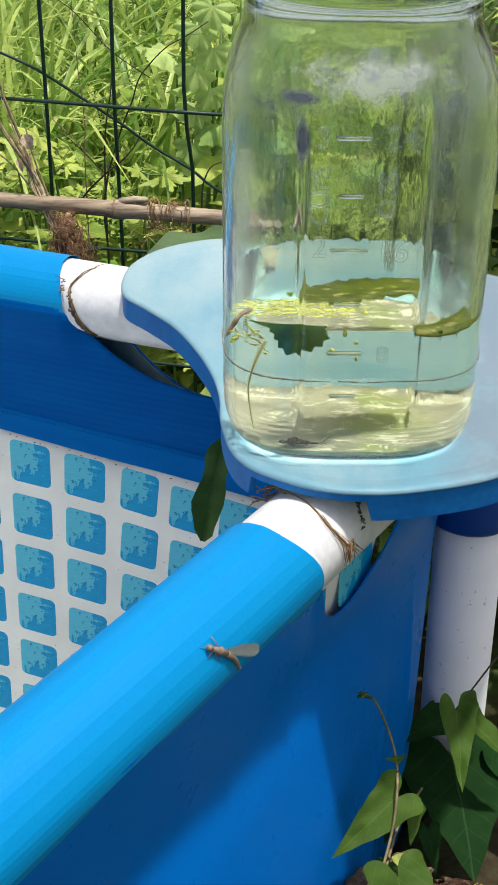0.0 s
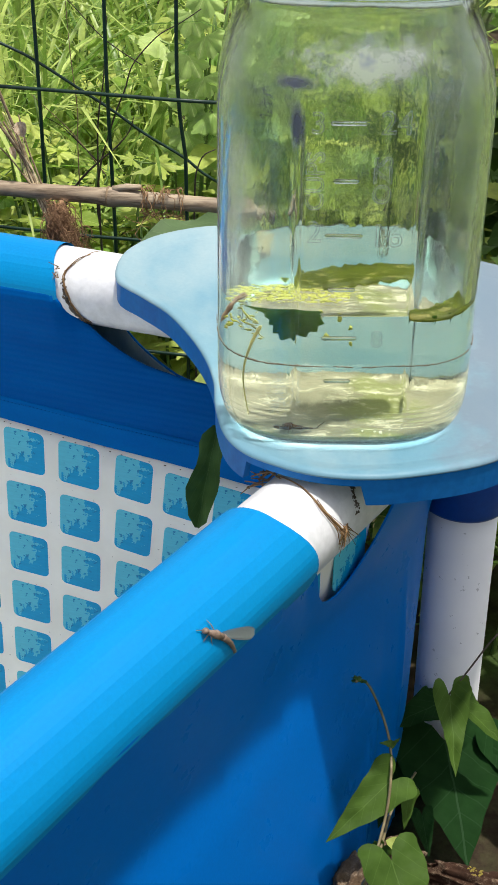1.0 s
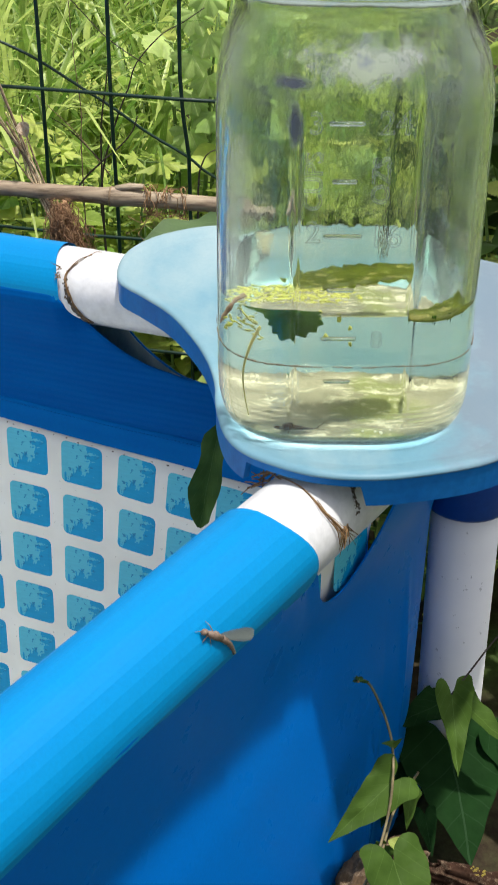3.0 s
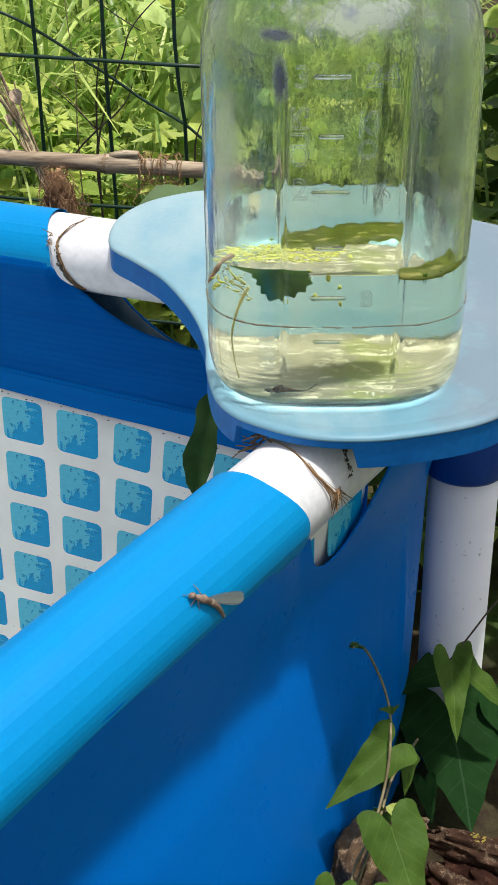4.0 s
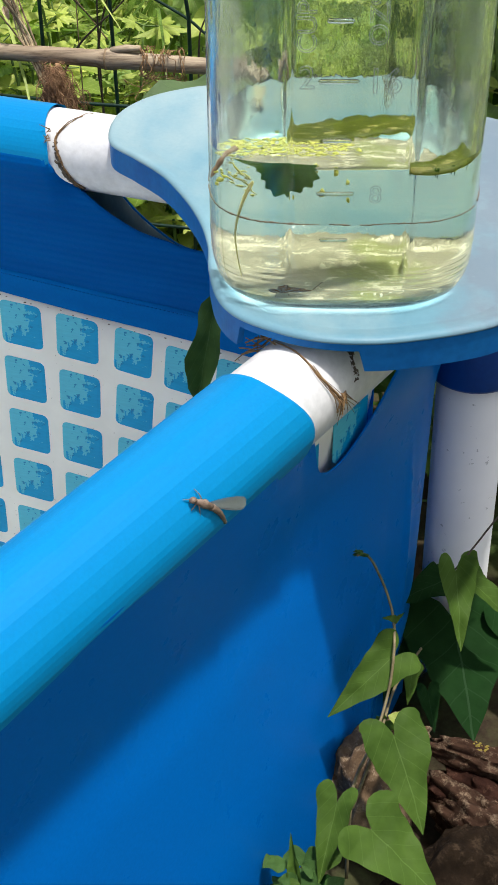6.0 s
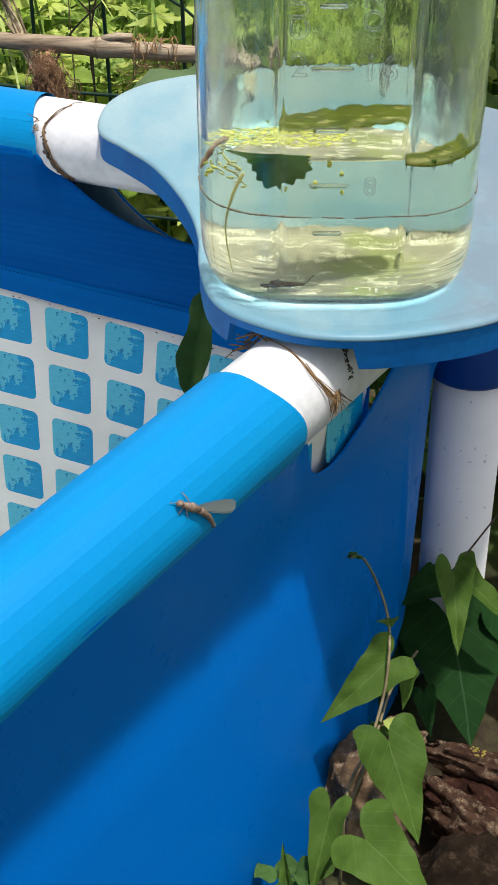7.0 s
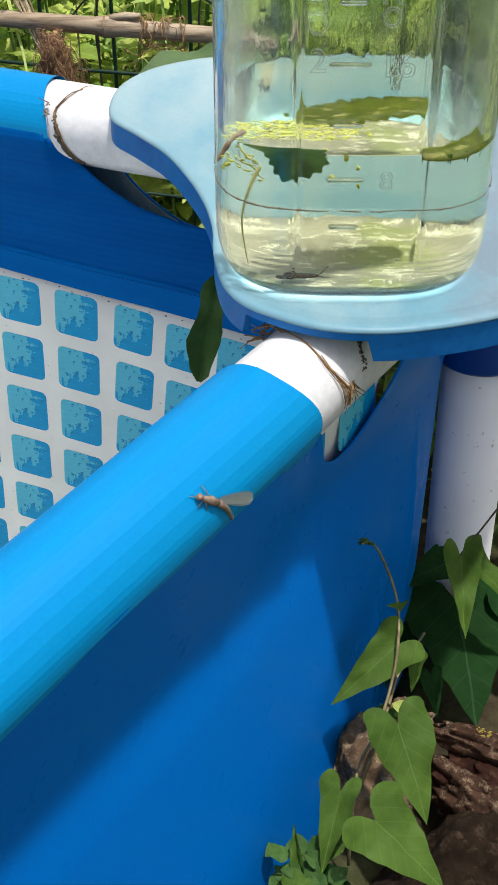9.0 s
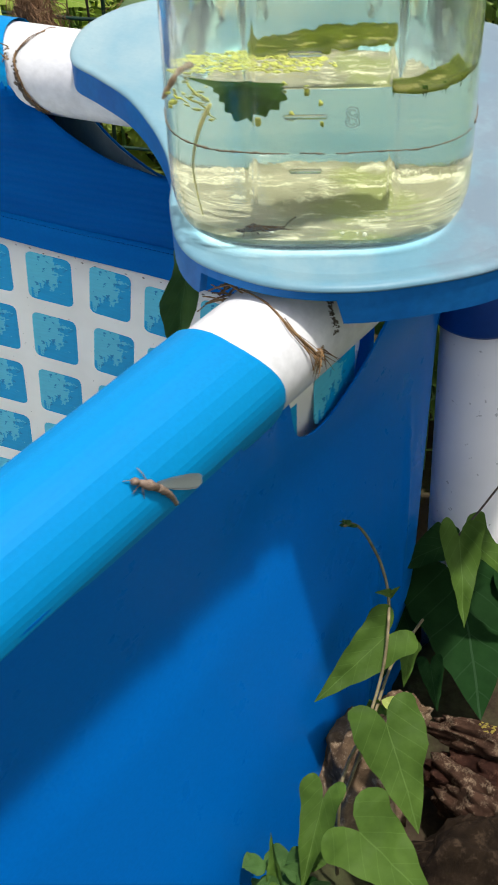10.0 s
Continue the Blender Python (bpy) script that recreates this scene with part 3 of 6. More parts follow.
def sheet(bm, xs, top, bottom, y, thick=0.0008, nz=14, grade=1.0):
    """A hanging sheet: x stations, top(x), bottom(x), y(x, z)."""
    grids = []
    for off in (0, thick):
        g = []
        for x in xs:
            t, b = top(x), bottom(x)
            zs = [t + (b - t) * (k / nz) ** grade for k in range(nz + 1)]
            g.append([bm.verts.new((x, y(x, z) + off, z)) for z in zs])
        grids.append(g)
    f, bk = grids
    for i in range(len(xs) - 1):
        for k in range(nz):
            bm.faces.new((f[i][k], f[i][k + 1], f[i + 1][k + 1], f[i + 1][k]))
            bm.faces.new((bk[i][k], bk[i + 1][k], bk[i + 1][k + 1], bk[i][k + 1]))
        bm.faces.new((f[i][0], f[i + 1][0], bk[i + 1][0], bk[i][0]))
    for g0, g1 in ((f[0], bk[0]), (f[-1], bk[-1])):
        for k in range(nz):
            bm.faces.new((g0[k], g0[k + 1], g1[k + 1], g1[k]))
    return bm


def lerp_table(table):
    def at(x):
        if x <= table[0][0]:
            return table[0][1]
        for (a, va), (b, vb) in zip(table, table[1:]):
            if x <= b:
                t = (x - a) / (b - a)
                return va + (vb - va) * t
        return table[-1][1]
    return at


def smooth_table(table, n=6):
    """Straight out to the first stations, eased after them."""
    pts = smooth_path([(a, b, 0) for a, b in table[1:]], n)
    rows = [table[0]]
    for p in pts:
        if p.x > rows[-1][0]:
            rows.append((p.x, p.y))
    return lerp_table(rows)


def stations(a, b, fine_a, fine_b, coarse=0.03, fine=0.0018):
    xs, x = [], a
    while x < b - 1e-9:
        xs.append(x)
        x += fine if fine_a <= x < fine_b else coarse
    return xs + [b]


def build_frame():
    fr = thing("pool_support", "white plastic pool frame with two rails and a leg", "pool frame", (CORNER.x, CORNER.y, 0.45))
    bm = cylinder_along_x(bmesh.new(), -1.3, 0.150, RP, 48, 20, cap=True)
    part("rail", bm, M_PIPE, fr, m=LR)
    bm = cylinder_along_x(bmesh.new(), -1.6, 0.190, RP, 48, 20, cap=True)
    part("rail", bm, M_PIPE, fr, m=LL)
    bm = bmesh.new()
    tube(bm, [(0.0700, 0.047, 0.0), (0.0694, 0.045, 0.45), (0.0668, 0.045, 0.66)], 0.0158, 40)
    part("leg", bm, M_LEG, fr, "upright white plastic leg with grey scuffs")
    for m, a, b in ((FAR_SIDE, -1.458, 0.0), (NEAR_SIDE, -1.8, 0.0)):
        part("rail", cylinder_along_x(bmesh.new(), a, b, RP, 24, 10, cap=True), M_PIPE, fr, m=m)
    for c in (FAR_SIDE.translation, FAR_SIDE @ Vector((-1.458, 0, 0)), LR @ Vector((-1.3, 0, 0))):
        bm = bmesh.new()
        tube(bm, [(c.x, c.y, 0.0), (c.x, c.y, 0.45), (c.x, c.y, 0.68)], 0.0158, 24)
        part("leg", bm, M_LEG, fr, "upright white plastic leg with grey scuffs")
    bm = bmesh.new()
    tube(bm, [(0.0670, 0.045, 0.6185), (0.0670, 0.045, 0.620), (0.0670, 0.045, 0.683)], [0.0192, 0.0200, 0.0200], 40)
    part("collar", bm, M_COLLAR, fr, "dark blue plastic collar")
    return fr


def tile_mesh(w, h, r, d):
    """A rounded square, slightly proud, facing -y."""
    bm = bmesh.new()
    ring = []
    for cx, cz, a0 in ((w / 2 - r, h / 2 - r, 0), (-w / 2 + r, h / 2 - r, 90), (-w / 2 + r, -h / 2 + r, 180), (w / 2 - r, -h / 2 + r, 270)):
        for k in range(4):
            a = radians(a0 + 30 * k)
            ring.append((cx + r * math.cos(a), cz + r * math.sin(a)))
    front = [bm.verts.new((x, -d, z)) for x, z in ring]
    back = [bm.verts.new((x * 1.01, 0, z * 1.01)) for x, z in ring]
    bm.faces.new(front)
    n = len(ring)
    for k in range(n):
        bm.faces.new((front[k], back[k], back[(k + 1) % n], front[(k + 1) % n]))
    bmesh.ops.recalc_face_normals(bm, faces=bm.faces)
    me = bpy.data.meshes.new("tile")
    bm.to_mesh(me)
    bm.free()
    me.materials.append(M_TILE)
    return me


def build_liner():
    ln = thing("pool_liner", "blue vinyl pool liner with a printed tile band", "pool liner", (CORNER.x, CORNER.y, 0.0))
    # sleeves round the rails
    side = lambda a: -0.0125 + 0.0085 * max(0, -math.cos(a)) ** 3
    bm = cylinder_along_x(bmesh.new(), -1.3, 0.0, RP + 0.0014, 60, 60, 0.00014, wob=0.0002, edge=side)
    part("rail_sleeve", bm, M_SLEEVE, ln, "bright blue vinyl sleeve with lengthwise ribs", m=LR, smooth=False)
    side = lambda a: -0.004 + 0.0065 * max(0, -math.cos(a)) ** 2 * (1 if math.sin(a) > -0.1 else 0)
    bm = cylinder_along_x(bmesh.new(), -1.6, 0.0, RP + 0.0014, 60, 60, 0.00014, wob=0.0002, edge=side)
    part("rail_sleeve", bm, M_SLEEVE, ln, "bright blue vinyl sleeve with lengthwise ribs", m=LL, smooth=False)
    # outer wall under the near rail, turned round the corner
    top = smooth_table([(-1.3, 0.0), (-0.006, 0.0), (0.001, -0.004), (0.0060, -0.010), (0.0104, -0.0150), (0.0118, -0.0215), (0.0140, -0.0285), (0.0185, -0.0345), (0.0250, -0.0385), (0.0320, -0.0398),
                        (0.0385, -0.0388), (0.0445, -0.0360), (0.0525, -0.0310), (0.0595, -0.0257), (0.0660, -0.0207), (0.0745, -0.0152), (0.088, -0.004), (0.106, 0.006), (0.13, 0.008)], 4)
    def ywall(x, z):
        # it turns round the corner inside the leg
        t = max(0.0, x - 0.1034 - 0.07 * max(-0.15, z + 0.045))
        bend = 9.0 * t * t
        ease = min(1.0, max(0.0, (-z - 0.020) / 0.040))
        back = 0.0054 * ease * ease * (3 - 2 * ease) + 0.0010 * noise.noise(Vector((x * 9, z * 7, 1)))
        flare = 0.115 * max(0.0, -z - 0.055) * min(1.0, max(0.0, (-z - 0.055) / 0.03)) * (1.0 - 0.9 * min(1.0, max(0.0, (x - 0.02) / 0.06)))
        # it leaves the sleeve at a tangent, short of the cut-out
        hug = -math.sqrt(max(0.0, 0.0191 ** 2 - min(z, 0.0) ** 2)) if z > -0.0045 else -0.0186 + 0.165 * min(0.0555, -z - 0.0045)
        ramp = 0.016 + 0.9 * max(0.0, -z - 0.015)
        near = min(1.0, max(0.0, (0.4 * ramp - 0.0024 - x) / ramp))
        near *= near * (3 - 2 * near)
        tuck = near * (-0.0102 + back - hug)
        # an upright fold by the leg, and a curved one that runs down to the stone
        crease = 0.0016 * math.exp(-((x - 0.0985) / 0.0022) ** 2) * math.exp(-((z + 0.120) / 0.035) ** 2)
        for off, high in ((0.0, 0.0018), (0.0055, 0.0012)):
            crease += high * math.exp(-((x - off - 0.0698 - 0.313 * (z + 0.1454) - 6.0 * (z + 0.165) ** 2) / 0.0019) ** 2) * min(1.0, max(0.0, (-z - 0.125) / 0.02))
        return -0.0102 - tuck + back - flare + bend - crease
    xs = stations(-1.3, 0.160, -0.008, 0.160, 0.025, 0.0014)
    bm = sheet(bmesh.new(), xs, top, lambda x: -0.72, ywall, 0.0009, 64, 2.0)
    part("outer_wall", bm, M_WALL, ln, "deep blue smooth vinyl outer wall", m=LR)
    # printed inner layer behind the cut-out
    bm = sheet(bmesh.new(), stations(-0.05, 0.060, -0.05, 0.06, 0.01, 0.004), lambda x: -0.0167, lambda x: -0.12, lambda x, z: ywall(x, z) + 0.0052, 0.0006, 12)
    inner = part("inner_wall", bm, M_PRINT, ln, "white vinyl with printed blue tiles", m=LR)
    me = tile_mesh(0.0245, 0.0245, 0.004, 0.0002)
    for cx, cz in ((0.0105, -0.0310), (0.0445, -0.0295)):
        t = new("tile", me)
        t.parent = inner
        t.matrix_basis = Matrix.Translation((cx, ywall(cx, cz) + 0.0046, cz))
    # inner side of the far wall: band, strip, print
    cut = smooth_table([(-1.6, 0.0035), (-0.01, 0.0035), (-0.003, 0.0035), (0.0022, -0.0005), (0.0082, -0.0083), (0.0165, -0.0137), (0.0234, -0.0189), (0.0328, -0.0244), (0.0439, -0.0292),
                        (0.0565, -0.0318), (0.0739, -0.0339), (0.14, -0.035)], 4)
    seam = lambda x: -0.0768 - 0.0745 * x
    stitch = lambda x: -0.0640 - 0.046 * x
    def yin(x, z):
        return -0.0142 - (0.0055 * math.exp(-(min(z, 0.0) / 0.020) ** 2) - 0.35 * max(z, 0.0)) * min(1.0, max(0.0, (0.010 - x) / 0.010)) + 0.0008 * noise.noise(Vector((x * 20, z * 20, 4)))
    xs = stations(-1.6, 0.150, -0.15, 0.15, 0.04, 0.002)
    bm = sheet(bmesh.new(), xs, cut, stitch, yin, 0.0008, 20)
    part("upper_band", bm, M_BAND, ln, "dark blue vinyl band with fine ribs", m=LL)
    bm = sheet(bmesh.new(), xs, lambda x: stitch(x) + 0.001, seam, lambda x, z: yin(x, z) - 0.0003 - 0.0004 * min(1.0, (stitch(x) + 0.001 - z) / (stitch(x) - seam(x))) ** 2, 0.0004, 8)
    part("hem", bm, M_STRIP, ln, "blue stitched vinyl hem", m=LL)
    bm = bmesh.new()
    x = -0.12
    while x < 0.12:
        bmesh.ops.create_cube(bm, size=1, matrix=Matrix.Translation((x, yin(x, -0.06) - 0.0014, stitch(x) - 0.0008)) @ Matrix.Diagonal((0.0014, 0.0005, 0.0003, 1)))
        x += 0.0021
    part("stitching", bm, M_STRIP, ln, "fine blue stitches", m=LL)
    bm = sheet(bmesh.new(), xs, lambda x: seam(x) + 0.002, lambda x: -0.69, lambda x, z: -0.0142, 0.0008, 30)
    far = part("inner_wall", bm, M_PRINT, ln, "white vinyl with printed blue tiles, speckled with dirt", m=LL)
    me, narrow = tile_mesh(0.0228, 0.0247, 0.0030, 0.00012), tile_mesh(0.0202, 0.0247, 0.0030, 0.00012)
    for r in range(7):
        for c in range(-6, 4):
            # the fabric turns away a little towards the corner, and its columns lean
            cx = (0.0057 + 0.0310 * c if c < 1 else 0.0361 + 0.0268 * (c - 1)) - 0.0014 * r
            cz = -0.0936 - 0.060 * (cx - 0.0057) - 0.0328 * r - (0.003 if c > 1 else 0.0)
            t = new("tile", me if c < 1 else narrow)
            t.parent = far
            t.matrix_basis = Matrix.Translation((cx, -0.01425, cz)) @ pose(0, 0, 0, 0, 2.0 if c < 0 else 3.5 if c < 1 else 6.0, 0)
    # outer side of the far wall, cut lower so that the garden shows
    low = smooth_table([(-1.6, 0.0), (-0.01, 0.0), (-0.004, 0.0), (0.012, -0.016), (0.0213, -0.0276), (0.0299, -0.0362), (0.0421, -0.0446), (0.055, -0.050), (0.09, -0.053), (0.19, -0.053)], 4)
    bm = sheet(bmesh.new(), stations(-1.6, 0.150, -0.01, 0.150, 0.05, 0.004), low, lambda x: -0.69, lambda x, z: 0.0155, 0.0009, 16)
    part("outer_wall", bm, M_WALL, ln, "deep blue smooth vinyl outer wall", m=LL)
    bm = sheet(bmesh.new(), stations(0.002, 0.120, 0.0, 0.12, 0.01, 0.006), lambda x: low(x) - 0.0004, lambda x: -0.16, lambda x, z: 0.0142, 0.0006, 10)
    part("inner_wall", bm, M_FILM, ln, "grey weathered vinyl film", m=LL)
    for m, a in ((FAR_SIDE, -1.458), (NEAR_SIDE, -1.8)):
        part("rail_sleeve", cylinder_along_x(bmesh.new(), a, 0.0, RP + 0.0014, 32, 10, 0.0003), M_SLEEVE, ln, "bright blue vinyl sleeve with lengthwise ribs", m=m, smooth=False)
        bm = sheet(bmesh.new(), [a - a * i / 12 for i in range(13)], lambda x: 0.0, lambda x: -0.60, lambda x, z: -0.010, 0.018, 8)
        part("outer_wall", bm, M_WALL, ln, "deep blue smooth vinyl outer wall", m=m)
    bm = bmesh.new()
    for k in range(26):
        x = -0.09 + 0.0075 * k + random.uniform(-0.003, 0.003)
        blob(bm, (x, -0.0150, seam(x) - 0.0022 + random.uniform(-0.0012, 0.0006)), (random.uniform(0.0002, 0.0008), 0.0002, random.uniform(0.0002, 0.0004)), k, 0.6, 1)
    part("grime", bm, M_DIRT, ln, "dark specks of grime below the hem", m=LL, kind="stuff")
    return ln


# unseen floor, kept pale to bounce light onto the inner walls
def build_pool_floor():
    bm = bmesh.new()
    pts = [LR @ Vector((-1.29, 0.012, 0)), LR @ Vector((0.12, 0.012, 0)), FAR_SIDE @ Vector((-0.02, -0.012, 0)), FAR_SIDE @ Vector((-1.44, -0.012, 0))]
    loops = [[bm.verts.new((p.x, p.y, z)) for p in pts] for z in (0.352, 0.34)]
    bm.faces.new(loops[0])
    bm.faces.new(loops[1][::-1])
    for k in range(4):
        bm.faces.new((loops[0][k], loops[1][k], loops[1][(k + 1) % 4], loops[0][(k + 1) % 4]))
    bmesh.ops.recalc_face_normals(bm, faces=bm.faces)
    return tagged(part("pool_floor", bm, M_FLOOR, smooth=False), "pale vinyl floor of the empty pool, unseen, added to bounce light", "floor", kind="structure")


# ---- tray ----
TRAY = [(-0.0481, 0.1563), (-0.0651, 0.1506), (-0.0809, 0.1391), (-0.0916, 0.1211), (-0.0945, 0.1007), (-0.0917, 0.0835), (-0.0811, 0.0697),
        (-0.0678, 0.0513), (-0.0573, 0.0281), (-0.0508, 0.0079), (-0.0474, -0.0110), (-0.0465, -0.0289), (-0.0429, -0.0496), (-0.0358, -0.0632),
        (-0.0241, -0.0723), (-0.0109, -0.0787), (0.0041, -0.0813), (0.0233, -0.0796), (0.0517, -0.0704), (0.0700, -0.0545), (0.0880, -0.0320),
        (0.1020, 0.000), (0.1110, 0.036), (0.1080, 0.072), (0.0960, 0.1000), (0.0761, 0.1150), (0.052, 0.134), (0.022, 0.150), (-0.014, 0.158)]


def ring_offset(ring, d):
    n = len(ring)
    out = []
    for i, p in enumerate(ring):
        t = (ring[(i + 1) % n] - ring[i - 1]).normalized()
        out.append(p + Vector((-t.y, t.x, 0)) * d)
    return out


def build_tray():
    tr = thing("corner_tray", "faded light blue plastic tray clipped over the pool corner", "tray", (0.03, 0.04, ZT))
    ring = smooth_path([(x, y, 0) for x, y in TRAY], 8, True)
    area = sum(a.x * b.y - b.x * a.y for a, b in zip(ring, ring[1:] + ring[:1]))
    if area < 0:
        ring = ring[::-1]
    bm = bmesh.new()
    # rounded rim: offsets inwards and heights
    prof = [(0.0040, -0.0024), (0.0027, -0.0022), (0.0021, -0.0017), (0.0021, -0.0012), (0.0026, -0.0005), (0.0036, 0.0), (0.0060, -0.0003), (0.0095, -0.0014), (0.0140, -0.0026), (0.0180, -0.0030)]
    loops = []
    for d, h in prof:
        loops.append([bm.verts.new((p.x, p.y, ZT + h)) for p in ring_offset(ring, d)])
    n = len(ring)
    for a, b in zip(loops, loops[1:]):
        for i in range(n):
            bm.faces.new((a[i], a[(i + 1) % n], b[(i + 1) % n], b[i]))
    bm.faces.new(loops[-1])
    bm.faces.new(loops[0][::-1])
    part("top_plate", bm, M_TRAY, tr, "sun-bleached pale blue top", smooth=True)
    # skirt with an opening over the near rail
    bm = bmesh.new()
    out, inn = ring_offset(ring, 0.0025), ring_offset(ring, 0.0052)
    def drop(p):
        return 0.0046 if p.y < -0.055 and -0.033 < p.x < 0.0075 else 0.0122
    quads = []
    for i in range(n):
        h = drop(out[i])
        quads.append([bm.verts.new((out[i].x, out[i].y, ZT - 0.0021)), bm.verts.new((out[i].x, out[i].y, ZT - h)),
                      bm.verts.new((inn[i].x, inn[i].y, ZT - h)), bm.verts.new((inn[i].x, inn[i].y, ZT - 0.0021))])
    for i in range(n):
        a, b = quads[i], quads[(i + 1) % n]
        for k in range(4):
            bm.faces.new((a[k], b[k], b[(k + 1) % 4], a[(k + 1) % 4]))
    part("skirt", bm, M_SKIRT, tr, "deeper blue edge", smooth=False)
    return tr


# ---- jar ----
JAR = Vector((0.0022, -0.0152, ZT - 0.0032))
HALF = 0.0458


def section(w, square, n=320, ridge=0.0):
    """A ring from round (square 0) to squarish (1), with upright ridges on its four faces."""
    pts = []
    e = 2 + 1.6 * square
    for k in range(n):
        a = 2 * math.pi * k / n
        c, s = math.cos(a), math.sin(a)
        r = w / ((abs(c) ** e + abs(s) ** e) ** (1 / e))
        x, y = r * c, r * s
        if ridge:
            for u in (x, y):
                if max(abs(x), abs(y)) > 0.9 * w:
                    bumpy = math.exp(-((abs(u) - 0.0197) / 0.0009) ** 2)
                    f = 1 - ridge * bumpy / w
                    x, y = x * f, y * f
        pts.append((x, y))
    return pts


def lathe(bm, profile, inner=False):
    rings = []
    for h, w, sq, rg in profile:
        rings.append([bm.verts.new((JAR.x + x, JAR.y + y, JAR.z + h)) for x, y in section(w, sq, ridge=rg)])
    n = len(rings[0])
    for a, b in zip(rings, rings[1:]):
        for k in range(n):
            bm.faces.new((a[k], a[(k + 1) % n], b[(k + 1) % n], b[k]))
    return rings


def text_mesh(text, size):
    """Lettering as raised outlines."""
    cu = bpy.data.curves.new("lettering", "FONT")
    cu.body, cu.size, cu.fill_mode, cu.bevel_depth, cu.bevel_resolution = text, size, "NONE", 0.00019, 1
    cu.align_x, cu.align_y = "CENTER", "CENTER"
    ob = new("lettering", cu)
    dg = bpy.context.evaluated_depsgraph_get()
    me = bpy.data.meshes.new_from_object(ob.evaluated_get(dg))
    bpy.data.objects.remove(ob)
    return me


def build_jar():
    jar = thing("glass_jar", "clear squarish glass measuring jar partly filled with pond water", "jar", JAR)
    H = HALF
    outer = [(0.0, H - 0.0090, 0.55, 0), (0.0006, H - 0.0066, 0.60, 0), (0.0018, H - 0.0045, 0.66, 0), (0.0040, H - 0.0026, 0.74, 0), (0.0078, H - 0.0011, 0.82, 0), (0.0135, H - 0.0002, 0.90, 0.0004),
             (0.0220, H, 0.96, 0.0014), (0.050, H, 0.96, 0.0018), (0.094, H, 0.96, 0.0018), (0.1155, H, 0.92, 0.0012), (0.1235, H - 0.0004, 0.8, 0.0003), (0.1315, H - 0.0018, 0.55, 0),
             (0.1385, H - 0.0042, 0.25, 0), (0.1440, H - 0.0063, 0.05, 0), (0.1485, H - 0.0070, 0, 0), (0.1525, H - 0.0072, 0, 0), (0.1545, H - 0.0058, 0, 0), (0.1561, H - 0.0047, 0, 0),
             (0.1577, H - 0.0058, 0, 0), (0.1600, H - 0.0072, 0, 0), (0.1630, H - 0.0072, 0, 0), (0.1647, H - 0.0058, 0, 0), (0.1663, H - 0.0072, 0, 0), (0.1695, H - 0.0072, 0, 0),
             (0.1711, H - 0.0060, 0, 0), (0.1727, H - 0.0074, 0, 0), (0.1760, H - 0.0074, 0, 0), (0.1777, H - 0.0084, 0, 0)]
    inner = [(0.1773, H - 0.0104, 0, 0), (0.1655, H - 0.0106, 0, 0), (0.1485, H - 0.0104, 0, 0), (0.1385, H - 0.0074, 0.25, 0), (0.1315, H - 0.0050, 0.55, 0), (0.1235, H - 0.0035, 0.8, 0),
             (0.1105, H - 0.0031, 0.9, 0)] + [(0.0230 - 0.00045 * i, H - 0.0031, 0.9 - 0.002 * i + 0.022 * math.sin(i * 1.3) * min(1.0, max(0.0, (i - 8) / 8)), 0) for i in range(30)] + [(0.0090, H - 0.0034, 0.82, 0), (0.0068, H - 0.0042, 0.78, 0), (0.0046, H - 0.0058, 0.70, 0), (0.0032, H - 0.0082, 0.62, 0), (0.0028, H - 0.0120, 0.55, 0), (0.0030, 0.010, 0.5, 0)]
    bm = bmesh.new()
    rings = lathe(bm, outer + inner)
    bm.faces.new(rings[0][::-1])
    bm.faces.new(rings[-1])
    bmesh.ops.recalc_face_normals(bm, faces=bm.faces)
    body = part("glass_body", bm, M_GLASS, jar, "clear ribbed glass with an embossed scale")
    body.visible_shadow = False
    # scale: bars and lettering on the face
    yf = JAR.y - HALF
    for h, w in ((0.0458, 0.0118), (0.0634, 0.0090), (0.0821, 0.0122), (0.1002, 0.0080), (0.1186, 0.0112), (0.0298, 0.0090)):
        bm = bmesh.new()
        tube(bm, [(JAR.x - 0.0045 - w / 2, yf + 0.0002, JAR.z + h), (JAR.x - 0.0045 - w / 2 + 0.0005, yf - 0.0002, JAR.z + h),
                  (JAR.x - 0.0045 + w / 2 - 0.0005, yf - 0.0002, JAR.z + h), (JAR.x - 0.0045 + w / 2, yf + 0.0002, JAR.z + h)], [0.0002, 0.00075, 0.00075, 0.0002], 10)
        bar = part("scale_bar", bm, M_EMBOSS, jar, "raised glass bar of the scale")
        bar.visible_shadow = False
    for text, x, h, size, turn in (("2", -0.0140, 0.0828, 0.0090, 0), ("16", 0.0092, 0.0818, 0.0098, 0), ("8", 0.0082, 0.0452, 0.0074, 0), ("3", -0.0138, 0.1182, 0.0086, 0), ("24", 0.0105, 0.1184, 0.0092, 0),
                                   ("CUPS", -0.0140, 0.1000, 0.0072, 90), ("OZS", 0.0072, 0.1005, 0.0072, 90)):
        me = text_mesh(text, size * 1.12)
        me.materials.clear()
        me.materials.append(M_LETTER)
        ob = new("lettering", me)
        ob.parent = jar
        ob.matrix_basis = Matrix.Translation(-JAR) @ pose(JAR.x + x, yf + HALF * (1 - (1 - (abs(x) / HALF) ** 3.54) ** (1 / 3.54)) - 0.0001, JAR.z + h, 90, 0, 0) @ pose(0, 0, 0, 0, 0, turn)
        ob.visible_shadow = False
    # dried line on the glass from an older water level
    bm = bmesh.new()
    run, rad = [], []
